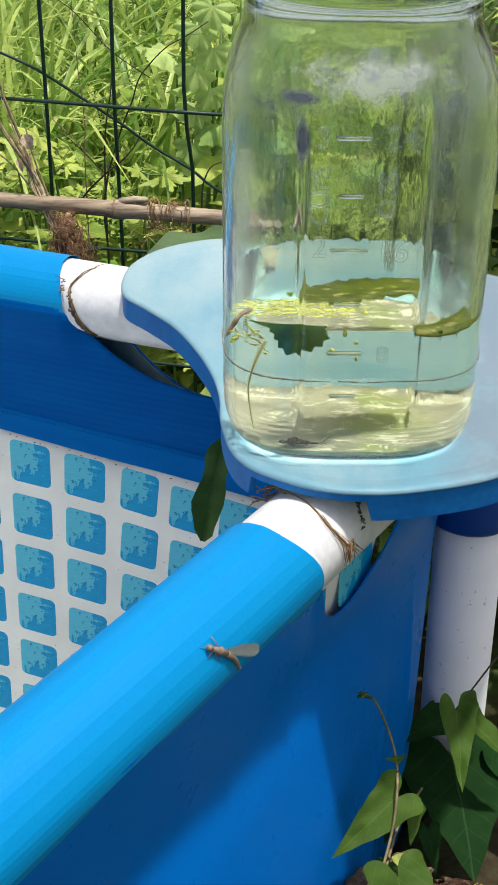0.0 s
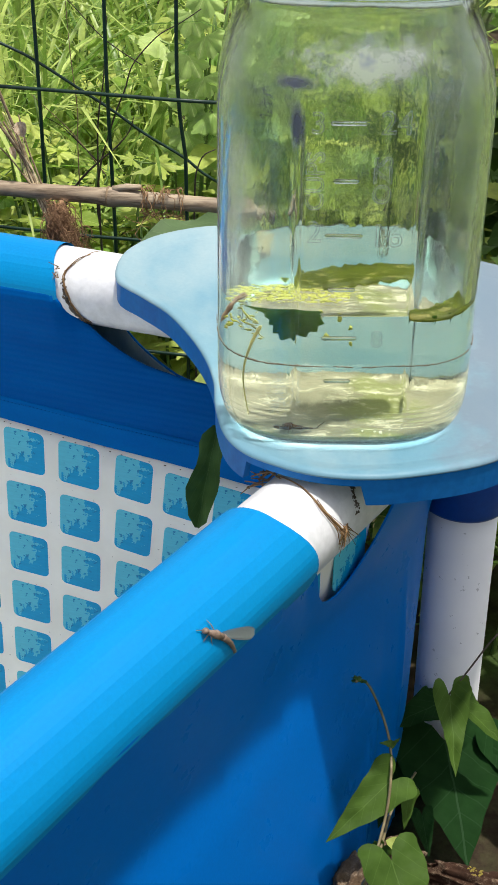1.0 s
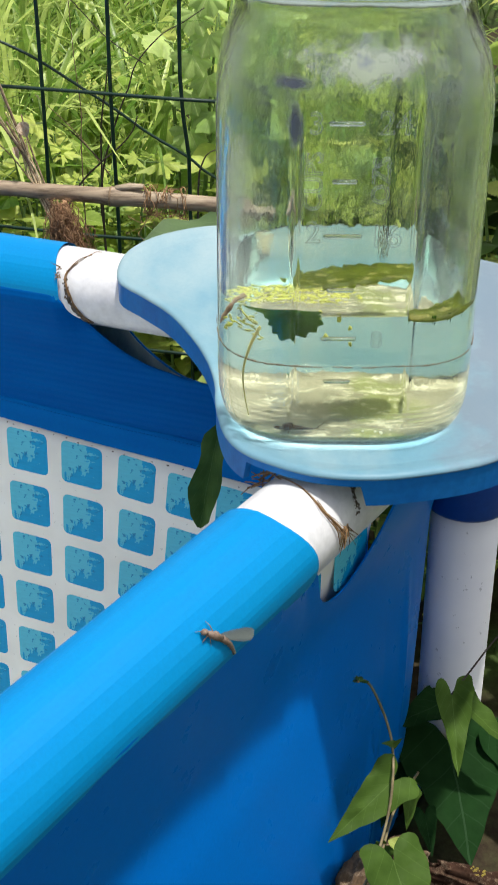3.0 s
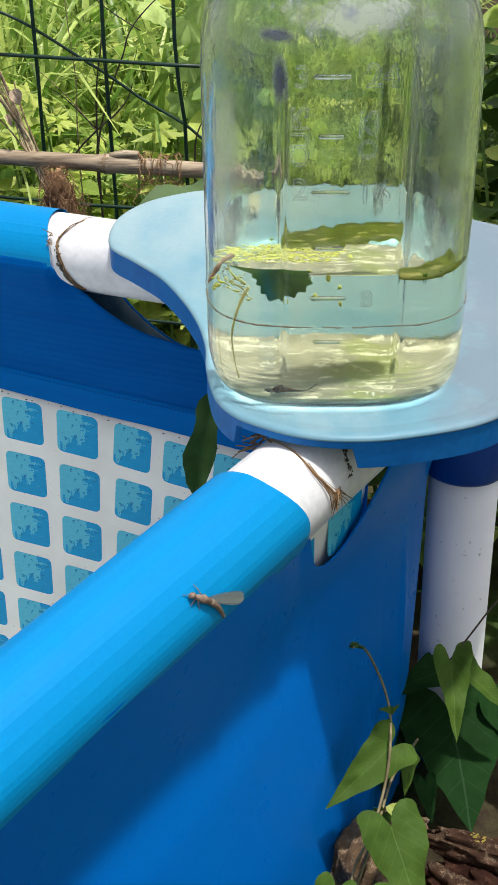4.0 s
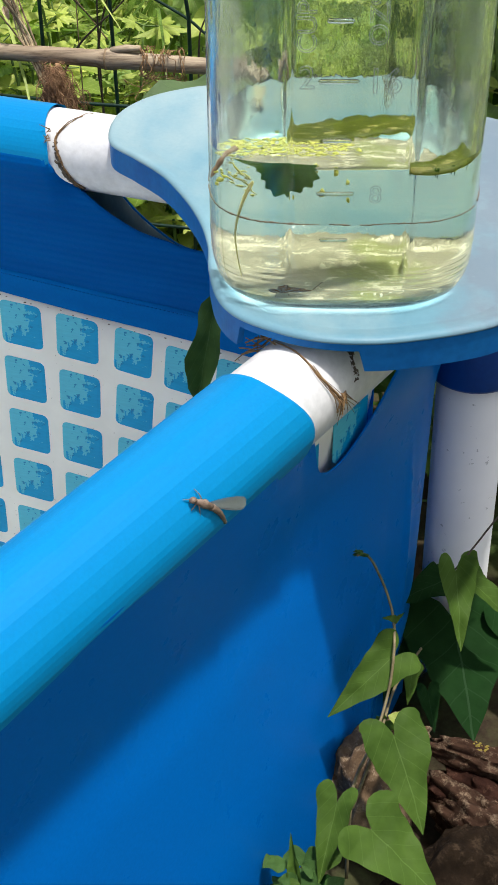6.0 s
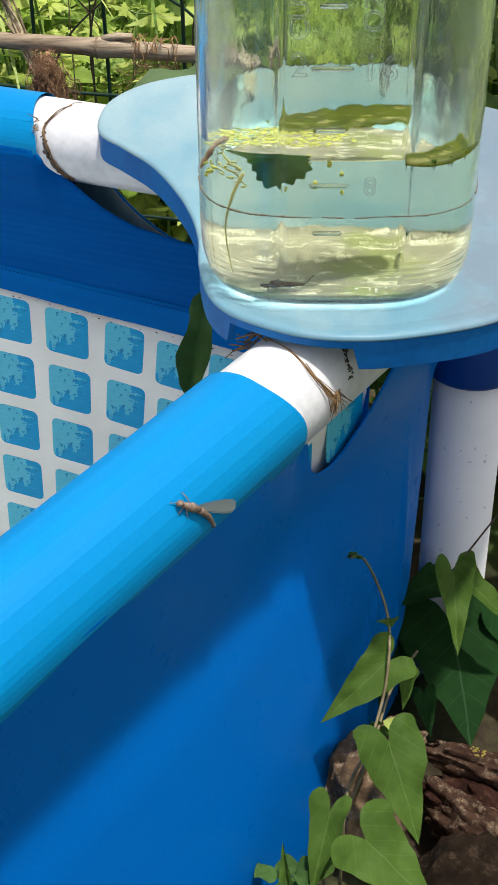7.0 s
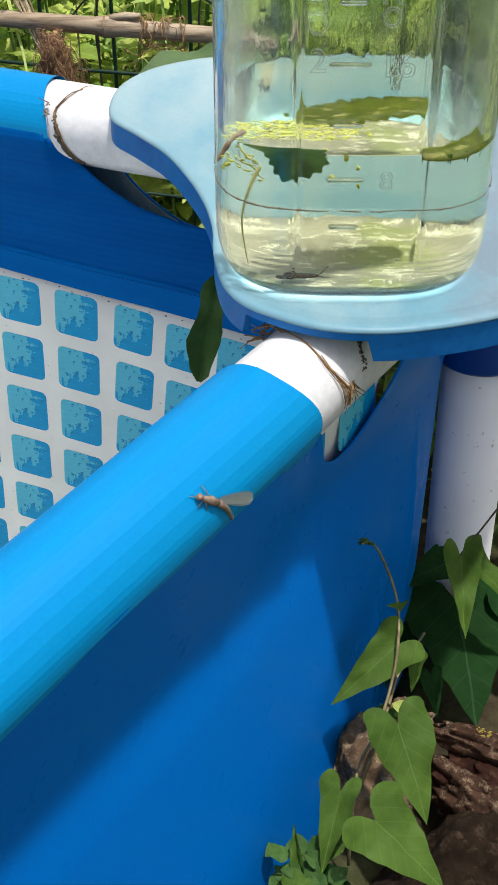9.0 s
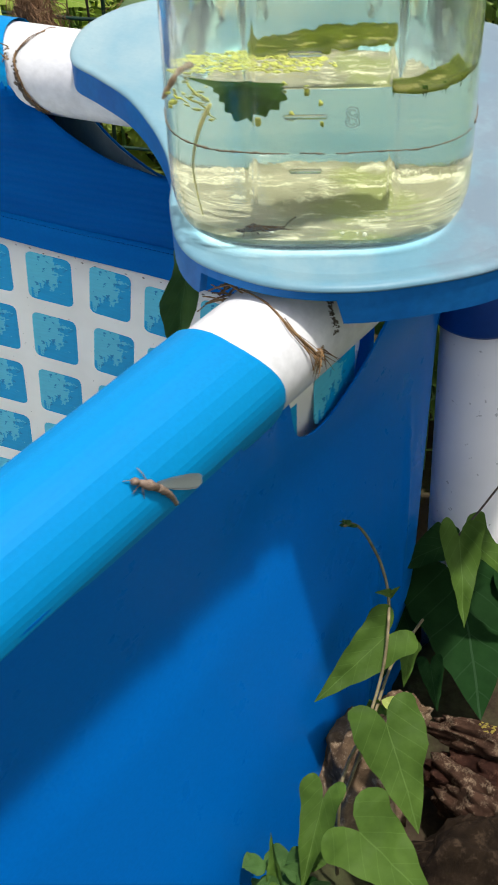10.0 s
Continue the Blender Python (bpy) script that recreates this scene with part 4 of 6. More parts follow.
    ring = section(HALF + 0.0001, 0.96, 384)
    for k, (x, y) in enumerate(ring + ring[:1]):
        show = y < -0.004 and noise.noise(Vector((k * 0.16, 1, 2))) > -0.30
        if show:
            run.append((JAR.x + x, JAR.y + y, JAR.z + 0.0352 + 0.0006 * noise.noise(Vector((k * 0.06, 7, 2))) + 0.0003 * noise.noise(Vector((k * 0.5, 3, 2)))))
            rad.append(0.00014 + 0.00050 * abs(noise.noise(Vector((k * 0.41, 4, 2)))))
        if (not show or k == len(ring)) and len(run) > 2:
            tube(bm, run, rad, 5)
        if not show:
            run, rad = [], []
    part("scum_line", bm, M_LINE, jar, "thin dark dried line")
    return jar


WATER_H = 0.0531


def build_water():
    H = HALF - 0.0029
    prof = [(0.0029, 0.004, 0.5, 0), (0.0027, H - 0.0090, 0.55, 0), (0.0031, H - 0.0051, 0.62, 0), (0.0045, H - 0.0027, 0.70, 0), (0.0067, H - 0.0011, 0.78, 0), (0.0100, H - 0.0002, 0.84, 0), (0.0220, H, 0.9, 0),
            (WATER_H - 0.0008, H, 0.9, 0), (WATER_H, H - 0.0001, 0.9, 0), (WATER_H - 0.0004, H - 0.0010, 0.9, 0), (WATER_H - 0.0006, H - 0.003, 0.9, 0)]
    bm = bmesh.new()
    rings = lathe(bm, prof)
    bm.faces.new(rings[0][::-1])
    bm.faces.new(rings[-1])
    bmesh.ops.recalc_face_normals(bm, faces=bm.faces)
    ob = tagged(part("pond_water", bm, M_WATER), "clear faintly yellow pond water inside the jar", "water")
    ob.visible_shadow = False
    # sediment film on the bottom
    bm = bmesh.new()
    rings = []
    for w in (0.0400, 0.0392, 0.0380, 0.036, 0.032, 0.026, 0.020, 0.013, 0.005):
        rings.append([bm.verts.new((JAR.x + x, JAR.y - 0.0050 + y * 0.86, JAR.z + (0.0040 if w < 0.0385 else 0.0045 if w < 0.0395 else 0.0056))) for x, y in section(w, 0.55, 96)])
    for a, b in zip(rings, rings[1:]):
        for k in range(96):
            bm.faces.new((a[k], a[(k + 1) % 96], b[(k + 1) % 96], b[k]))
    bm.faces.new(rings[-1])
    for v in bm.verts:
        v.co.z += 0.0002 * noise.noise(v.co * 220) + 0.0001 * noise.noise(v.co * 600)
    tagged(part("sediment", bm, M_SEDIMENT), "pale green-brown sediment on the jar bottom", "sediment", kind="stuff")
    return ob


def build_floaters():
    zs = JAR.z + WATER_H
    # long floating leaf
    def strip(name, pts, widths, mat, label, tilt=0.0):
        bm = bmesh.new()
        path = smooth_path(pts, 6)
        n = len(path)
        top, low = [], []
        for i, p in enumerate(path):
            t = i / (n - 1)
            w = np.interp(t, np.linspace(0, 1, len(widths)), widths) * (1 + 0.10 * math.sin(i * 1.7) + 0.12 * math.sin(i * 2.9 + 1))
            d = (path[min(i + 1, n - 1)] - path[max(i - 1, 0)]).normalized()
            s = Vector((-d.y, d.x, 0)) * w
            for lay, dz in ((top, 0.0003), (low, -0.0003)):
                lay.append([bm.verts.new(p + s * q + Vector((0, 0, dz + 0.0003 * math.cos(q * 2) + tilt * q))) for q in (-1, -0.4, 0.4, 1)])
        for lay in (top, low):
            for a, b in zip(lay, lay[1:]):
                for k in range(3):
                    bm.faces.new((a[k], a[k + 1], b[k + 1], b[k]))
        for i in range(n - 1):
            for k in (0, 3):
                bm.faces.new((top[i][k], top[i + 1][k], low[i + 1][k], low[i][k]))
        bmesh.ops.recalc_face_normals(bm, faces=bm.faces)
        return tagged(part(name, bm, mat), label, "leaf")
    strip("floating_leaf", [(-0.020, -0.032, zs), (-0.006, -0.027, zs), (0.008, -0.022, zs), (0.022, -0.0195, zs), (0.027, -0.020, zs)], [0.0050, 0.0084, 0.0090, 0.0070, 0.0036], M_FLOAT,
          "long yellow-green leaf blade afloat on the jar water")
    strip("floating_leaf", [(0.0200, -0.0560, zs - 0.0006), (0.029, -0.0535, zs - 0.0012), (0.037, -0.0480, zs - 0.0004), (0.0415, -0.0390, zs)], [0.0005, 0.0020, 0.0036, 0.0024, 0.0010], M_FLOAT,
          "short yellow-green leaf piece afloat at the glass", 0.0012)
    h = Heap()
    v, u, f = [(0, 0, 0)], [(0.5, 0.5)], []
    n = 44
    for ring in (0.5, 1.0):
        for k in range(n + 1):
            a = math.pi * (1.0 + k / n)
            rad = float(np.interp(k / n, (0, 0.08, 0.2, 0.4, 0.55, 0.75, 0.9, 1.0), (0.0150, 0.0086, 0.0090, 0.0112, 0.0122, 0.0108, 0.0112, 0.0100)))
            if ring == 1.0:
                rad *= 1.0 + 0.17 * abs(1 - 2 * ((k * 0.205) % 1.0)) - 0.09 + 0.04 * math.sin(k * 0.4)
            v.append((rad * ring * math.cos(a), 0.0012 * math.sin(3 * a) * ring, 0.88 * rad * ring * math.sin(a)))
            u.append((0.5 + 0.5 * ring * math.cos(a), 0.5 + 0.5 * ring * math.sin(a)))
    for k in range(n):
        f.append((0, 1 + k, 2 + k))
        f.append((1 + k, n + 2 + k, n + 3 + k, 2 + k))
    h.add(v, f, u, pose(-0.0180, -0.0545, zs + 0.0006, -12, 5, 4))
    tagged(h.done("serrated_leaf", M_SERRATE), "dark green serrated leaf hanging at the water surface", "leaf")
    # pollen film
    bm = bmesh.new()
    for k in range(420):
        t = random.random()
        x = -0.036 + 0.040 * t ** 1.3 + random.uniform(-0.003, 0.003)
        y = -0.046 + 0.012 * random.random() + random.uniform(-0.002, 0.002)
        s = random.uniform(0.0002, 0.0005) if k % 5 else random.uniform(0.0005, 0.0010)
        blob(bm, (x, y, zs), (s * random.uniform(0.6, 1.8), s, 0.00012), k + 500, 1.1, 2, 1.3)
    for k in range(60):
        t = random.random()
        p = Vector((-0.037 + 0.034 * t ** 1.3 + random.uniform(-0.002, 0.002), -0.048 + 0.016 * random.random(), zs + 0.0001))
        pts = [p]
        for i in range(3):
            p = p + Vector((random.uniform(-0.0022, 0.0022), random.uniform(-0.0012, 0.0012), 0))
            pts.append(p)
        tube(bm, pts, [0.0001, random.uniform(0.0001, 0.0003), random.uniform(0.0001, 0.0003), 0.0001], 5)
    # flecks and shreds that hang below the surface
    for k in range(9):
        s = random.uniform(0.0005, 0.0011)
        blob(bm, (random.uniform(-0.026, 0.006), -0.0545 + random.uniform(0, 0.002), zs - random.uniform(0.002, 0.013)), (s * 0.8, 0.0002, s * 1.2), k + 900, 1.2, 2, 1.4)
    for k in range(18):
        s = random.uniform(0.0003, 0.0008)
        p = (random.uniform(-0.040, -0.027), -0.0500 + random.uniform(-0.002, 0.004), zs - random.uniform(0.002, 0.012))
        blob(bm, p, (s * random.uniform(0.8, 1.6), 0.0002, s * random.uniform(0.4, 0.9)), k + 1300, 1.3, 2, 1.4)
    # slimy yellow-green shreds against the glass
    for k in range(5):
        p = Vector((random.uniform(-0.040, -0.030), -0.0505, zs - random.uniform(0.001, 0.008)))
        pts, rad = [p], [0.0002]
        for i in range(4):
            p = p + Vector((random.uniform(0.0002, 0.0020), random.uniform(-0.0004, 0.0003), random.uniform(-0.0016, 0.0003)))
            pts.append(p)
            rad.append(random.uniform(0.0002, 0.0005) if i < 3 else 0.0001)
        tube(bm, pts, rad, 6)
    tagged(part("pollen", bm, M_POLLEN), "yellow pollen and plant flecks on the water", "pollen", kind="stuff")
    # brown sliver and pale root thread
    bm = bmesh.new()
    tube(bm, smooth_path([(-0.0418, -0.0500, zs - 0.0065), (-0.0380, -0.0495, zs - 0.0005), (-0.0325, -0.0470, zs + 0.0030)], 5), [0.0002] + [0.0006, 0.0009, 0.0007, 0.0010, 0.0009] * 2, 6)
    tagged(part("stem_sliver", bm, M_STALK), "brown sliver of stem at the water's edge", "twig")
    bm = bmesh.new()
    tube(bm, smooth_path([(-0.0275, -0.0525, zs - 0.006), (-0.0312, -0.0530, zs - 0.014), (-0.0336, -0.0525, zs - 0.024), (-0.0328, -0.0520, zs - 0.033), (-0.0312, -0.0515, zs - 0.041)], 6), [0.0003] + [0.00062 - 0.00002 * i for i in range(24)], 8)
    tagged(part("root_thread", bm, M_THREAD), "pale yellow root thread hanging in the water", "root")
    # dark strands under the leaf piece at the glass
    bm = bmesh.new()
    for x, y, n in ((0.0205, -0.0556, 2), (0.0295, -0.0552, 3), (0.0345, -0.0528, 2), (0.0385, -0.0490, 1)):
        for k in range(n):
            p = Vector((x + random.uniform(-0.0008, 0.0008), y, zs - 0.0008))
            tube(bm, [p, p + Vector((random.uniform(-0.0004, 0.0004), 0, -0.0015)), p + Vector((random.uniform(-0.0006, 0.0006), 0, -random.uniform(0.0024, 0.0040)))], [0.0003, 0.00022, 0.0001], 5)
    tagged(part("algae_strand", bm, M_SERRATE), "short dark green algae strands below the floating leaf", "algae")
    # bubbles on the bottom
    spots = [(0.0148, -0.0490), (0.0128, -0.0480), (0.0085, -0.0470), (0.0180, -0.0460), (-0.012, -0.0450), (-0.0175, -0.0420), (0.022, -0.044)]
    for i, (x, y) in enumerate(spots):
        bm = bmesh.new()
        bmesh.ops.create_icosphere(bm, subdivisions=2, radius=0.0004 if i % 2 else 0.0006)
        b = part("bubble", bm, M_BUBBLE, m=Matrix.Translation((x, y, JAR.z + 0.0052)))
        tagged(b, "tiny air bubble on the jar bottom, its glint painted white", "bubble", "bubbles in the jar")


def build_nymph():
    """A water insect in the jar: head, body, legs, two tail threads."""
    ny = thing("water_nymph", "slim brown water insect nymph on the jar bottom", "insect", (-0.0205, -0.0466, JAR.z + 0.0064))
    o = Vector((-0.0205, -0.0466, JAR.z + 0.0064))
    bm = bmesh.new()
    blob(bm, o, (0.0016, 0.0015, 0.0014), 3, 0.1, 2)
    part("head", bm, M_NYMPH, ny)
    bm = bmesh.new()
    tube(bm, [o + Vector((0.0008, 0, 0)), o + Vector((0.0020, 0, 0.0002)), o + Vector((0.0038, 0, 0.0003)), o + Vector((0.0050, 0, 0.0002))], [0.0011, 0.0019, 0.0021, 0.0014], 10)
    part("thorax", bm, M_NYMPH, ny)
    bm = bmesh.new()
    pts = [o + Vector((0.0048 + 0.0010 * i, 0, 0.0002)) for i in range(8)]
    tube(bm, pts, [0.0014, 0.00150, 0.00142, 0.00130, 0.00115, 0.00095, 0.00075, 0.0005], 8)
    part("abdomen", bm, M_NYMPH, ny)
    for s, dz in ((1, 0.0026), (-1, -0.0008)):
        bm = bmesh.new()
        tube(bm, smooth_path([o + Vector((0.0116, 0, 0.0002)), o + Vector((0.0135, 0.0004 * s, 0.0002 + dz * 0.45)), o + Vector((0.0155, 0.0008 * s, 0.0002 + dz))], 4), 0.00013, 5)
        part("tail_thread", bm, M_NYMPH, ny)
    for i in range(3):
        for s in (-1, 1):
            bm = bmesh.new()
            x = 0.0016 + 0.0013 * i
            tube(bm, [o + Vector((x, 0.0006 * s, 0)), o + Vector((x - 0.0004 + 0.0005 * i, 0.0018 * s, 0.0008)), o + Vector((x - 0.0012 + 0.0010 * i, 0.0030 * s, -0.0014))], [0.0002, 0.00017, 0.0001], 5)
            part("leg", bm, M_NYMPH, ny)
    bm = bmesh.new()
    blob(bm, o + Vector((0.0040, 0, 0.0018)), (0.0020, 0.0009, 0.0008), 8, 0.2, 2)
    part("wing_pad", bm, M_NYMPH, ny)
    return ny


# ---- insect on the rail ----
def on_rail(x, deg, lift=0.0):
    """A point on the near sleeve: x along it, degrees from its top towards the seen side."""
    a = radians(deg)
    r = RP + 0.0018 + lift
    return LR @ Vector((x, -math.sin(a) * r, math.cos(a) * r))


def build_insect():
    h = on_rail(-0.0672, 54, 0.0012)
    ins = thing("mayfly", "dried brown winged insect husk lying on the blue rail", "insect", h)
    mid, tail = on_rail(-0.0612, 70, 0.0004), on_rail(-0.0548, 99, -0.0004)
    bm = bmesh.new()
    blob(bm, h, (0.0012, 0.0011, 0.0010), 2, 0.2, 2)
    part("head", bm, M_INSECT, ins)
    bm = bmesh.new()
    c = h.lerp(mid, 0.62)
    tube(bm, [h.lerp(mid, 0.2), c, mid], [0.0008, 0.0014, 0.0010], 10)
    blob(bm, c + Vector((0, 0, 0.0004)), (0.0015, 0.0013, 0.0012), 4, 0.25, 2)
    part("thorax", bm, M_INSECT, ins)
    bm = bmesh.new()
    path = smooth_path([mid, mid.lerp(tail, 0.5) + Vector((0.0006, -0.0004, 0.0008)), tail], 5)
    tube(bm, path, [0.0011 - 0.00006 * i + 0.00012 * (i % 2) for i in range(len(path))], 10)
    part("abdomen", bm, M_INSECT, ins)
    bm = bmesh.new()
    blob(bm, tail, (0.0008, 0.0008, 0.0008), 6, 0.2, 1)
    part("tail_end", bm, M_WING, ins, "pale tail end")
    wt = on_rail(-0.0450, 97, 0.0002)
    for k, dz in enumerate((0.0, 0.0004)):
        g = Heap()
        rows = [(-0.02, 0.03), (0.15, 0.055), (0.4, 0.08), (0.7, 0.095), (0.9, 0.085), (0.98, 0.045)]
        v, f, u = [], [], []
        for y, w in rows:
            for s in (-1, 0, 1):
                v.append((s * w, y, 0.01 * abs(s)))
                u.append((0.5 + s * 0.5, y))
        for i in range(len(rows) - 1):
            for c2 in (0, 1):
                a = i * 3 + c2
                f.append((a, a + 1, a + 4, a + 3))
        st = mid + Vector((0, 0, 0.0008 + dz))
        end = wt + Vector((0.0004 * k, 0.0006 * k, dz))
        g.add(v, f, u, frame_of(st, end - st, (0.6, -0.7, 0.45), (end - st).length))
        adopt(g.done("wing", M_WING), ins, "greyish clear wing")
    for i, (dx, dd) in enumerate(((-0.0022, -5), (-0.0028, 7), (-0.001, 16), (0.0005, -6), (-0.0005, 13), (0.001, 17))):
        bm = bmesh.new()
        b = c.lerp(h, 0.3 * (i % 3))
        e = on_rail(-0.0672 + dx + 0.001 * i, 54 + dd, 0.0001)
        tube(bm, [b, b.lerp(e, 0.5) + Vector((0, 0, 0.001)), e], [0.00022, 0.00018, 0.0001], 5)
        part("leg", bm, M_INSECT, ins)
    return ins


# ---- dry roots on the rails ----
def around(L, x, deg, r=RP):
    a = radians(deg)
    return L @ Vector((x, -math.sin(a) * r, math.cos(a) * r))


def build_roots():
    rt = thing("dry_root", "dry brown root strands stuck across the white rail", "root", around(LR, 0.02, 20))
    rng = random.Random(4)
    main = [(0.0180, -45), (0.0135, -25), (0.0110, -5), (0.0098, 12), (0.0086, 30), (0.0085, 45), (0.0105, 62), (0.0130, 75), (0.0150, 90)]
    bm = bmesh.new()
    tube(bm, smooth_path([around(LR, x, d, RP + 0.0003) for x, d in main], 6), [0.00016 + 0.00025 * min(1.0, i / 30) for i in range(49)], 6)
    for s in range(5):
        pts = []
        k0 = 4 + s % 3
        for x, d in main[k0:]:
            f = (d - 25) / 60
            pts.append(around(LR, x + (s - 2) * 0.0012 * f + rng.uniform(-0.0006, 0.0006), d + rng.uniform(-2, 6) + 6 * f, RP + rng.uniform(0.0003, 0.0013)))
        tube(bm, smooth_path(pts, 4), rng.uniform(0.00007, 0.00018), 5)
    for s in range(16):
        a = around(LR, 0.0140 + rng.uniform(-0.002, 0.003), 80 + rng.uniform(-6, 8), RP + 0.0008)
        e = around(LR, 0.0170 + rng.uniform(-0.007, 0.008), 98 + rng.uniform(-8, 10), RP + rng.uniform(0.0004, 0.003))
        tube(bm, [a, a.lerp(e, 0.5), e], [0.0002, 0.00014, 0.00007], 5)
    part("root_strand", bm, M_ROOT, rt)
    bm = bmesh.new()
    for s in range(34):
        c = around(LR, 0.0170 + rng.uniform(-0.005, 0.006), -38 + rng.uniform(-28, 14), RP + rng.uniform(0.0002, 0.003))
        d = Vector((rng.uniform(-1, 1), rng.uniform(-0.6, 0.6), rng.uniform(-0.4, 0.4))) * 0.006
        tube(bm, smooth_path([c - d, c + Vector((0, 0, rng.uniform(0, 0.001))), c + d], 3), rng.uniform(0.00015, 0.0004), 5)
    part("root_tuft", bm, M_ROOT, rt, "tangled brown root tuft")
    bm = bmesh.new()
    for s in range(90):
        t = rng.random()
        p = around(LR, 0.0275 - 0.003 * t * t + rng.gauss(0, 0.0005) + 0.0008 * math.sin(9 * t), 42 + 34 * t + rng.gauss(0, 1.5), RP - 0.0001)
        blob(bm, p, (rng.uniform(0.0002, 0.0006),) * 3, s, 0.6, 1)
    part("dirt_crust", bm, M_DIRT, rt, "dark crust of dirt on the rail")
    lt = thing("dry_root", "dry brown root strands looped round the white rail end", "root", around(LL, 0.004, 40))
    bm = bmesh.new()
    for s in range(4):
        loop = [(0.0160, -6), (0.0130, 6), (0.0085, 26), (0.0050, 48), (0.0048, 64), (0.0075, 86), (0.0123, 112), (0.0165, 130)]
        pts = [around(LL, x + rng.uniform(-0.0008, 0.0008) * (0.3 + d / 60), d + rng.uniform(-3, 3), RP + rng.uniform(0.0002, 0.0007)) for x, d in loop[s:]]
        tube(bm, smooth_path(pts, 5), rng.uniform(0.0001, 0.00026) if s else 0.00016, 6)
    for s in range(8):
        a = around(LL, rng.uniform(0.001, 0.004), rng.uniform(38, 60), RP + 0.002)
        e = a + LL.to_3x3() @ Vector((rng.uniform(-0.005, 0.001), -0.001, rng.uniform(-0.005, 0.003)))
        tube(bm, [a, e], [0.0003, 0.0001], 5)
    part("root_strand", bm, M_ROOT, lt)
    bm = bmesh.new()
    for s in range(110):
        t = rng.random()
        p = around(LL, 0.0050 + 0.0100 * t * t + rng.gauss(0, 0.0005), 56 + 74 * t, RP)
        blob(bm, p, (rng.uniform(0.0003, 0.0008) * (0.7 + t),) * 3, s + 70, 0.6, 1)
    part("dirt_crust", bm, M_DIRT, lt, "dark crust of dirt under the rail")


# ---- fence, cane, dry plants behind ----
FD = Vector((0.975, -0.222, 0)).normalized()
FO = Vector((-0.1203, 0.373, 0))


def fence_at(u, z, off=0.0):
    return FO + FD * u + Vector((0, 0, z)) + Vector((0.222, 0.975, 0)) * off


def build_fence():
    fe = thing("wire_fence", "dark green plastic-coated garden wire fence", "fence", fence_at(0, 0.45))
    pitch = 0.0464
    for k in range(-22, 2):
        bm = bmesh.new()
        pts = []
        bend = 0.0045 if k == 1 else 0.0
        for i in range(26):
            z = 0.44 + 0.026 * i
            du = 0.0012 * noise.noise(Vector((k * 3.1, z * 9, 0)))
            if bend and z < 0.708:
                du += bend * min(1.0, (0.708 - z) / 0.025)
            pts.append(fence_at(k * pitch + du - (0.0005 if k else 0), z))
        tube(bm, pts, 0.00125, 8)
        part("upright_wire", bm, M_WIRE, fe)
    for z in (0.5325, 0.6150, 0.7113, 0.807, 0.90, 1.0, 1.09):
        bm = bmesh.new()
        pts = [fence_at(-1.1 + 0.06 * i, z + 0.0018 * noise.noise(Vector((i * 0.7, z * 31, 0))), -0.0014) for i in range(20)] + [fence_at(0.082, z, -0.0014)]
        tube(bm, pts, 0.00125, 8)
        part("cross_wire", bm, M_WIRE, fe)
    st = thing("slanting_wire", "dark green wire slanting behind the fence", "wire", fence_at(-0.05, 0.69, 0.02))
    bm = bmesh.new()
    tube(bm, smooth_path([(-0.230, 0.386, 0.757), (-0.1858, 0.385, 0.7385), (-0.1664, 0.385, 0.7285), (-0.1421, 0.385, 0.7125), (-0.119, 0.385, 0.6971), (-0.099, 0.385, 0.6822),
                          (-0.0733, 0.385, 0.6662), (-0.0603, 0.385, 0.6553), (-0.035, 0.385, 0.640)], 4), 0.0010, 8)
    part("wire", bm, M_WIRE, st)


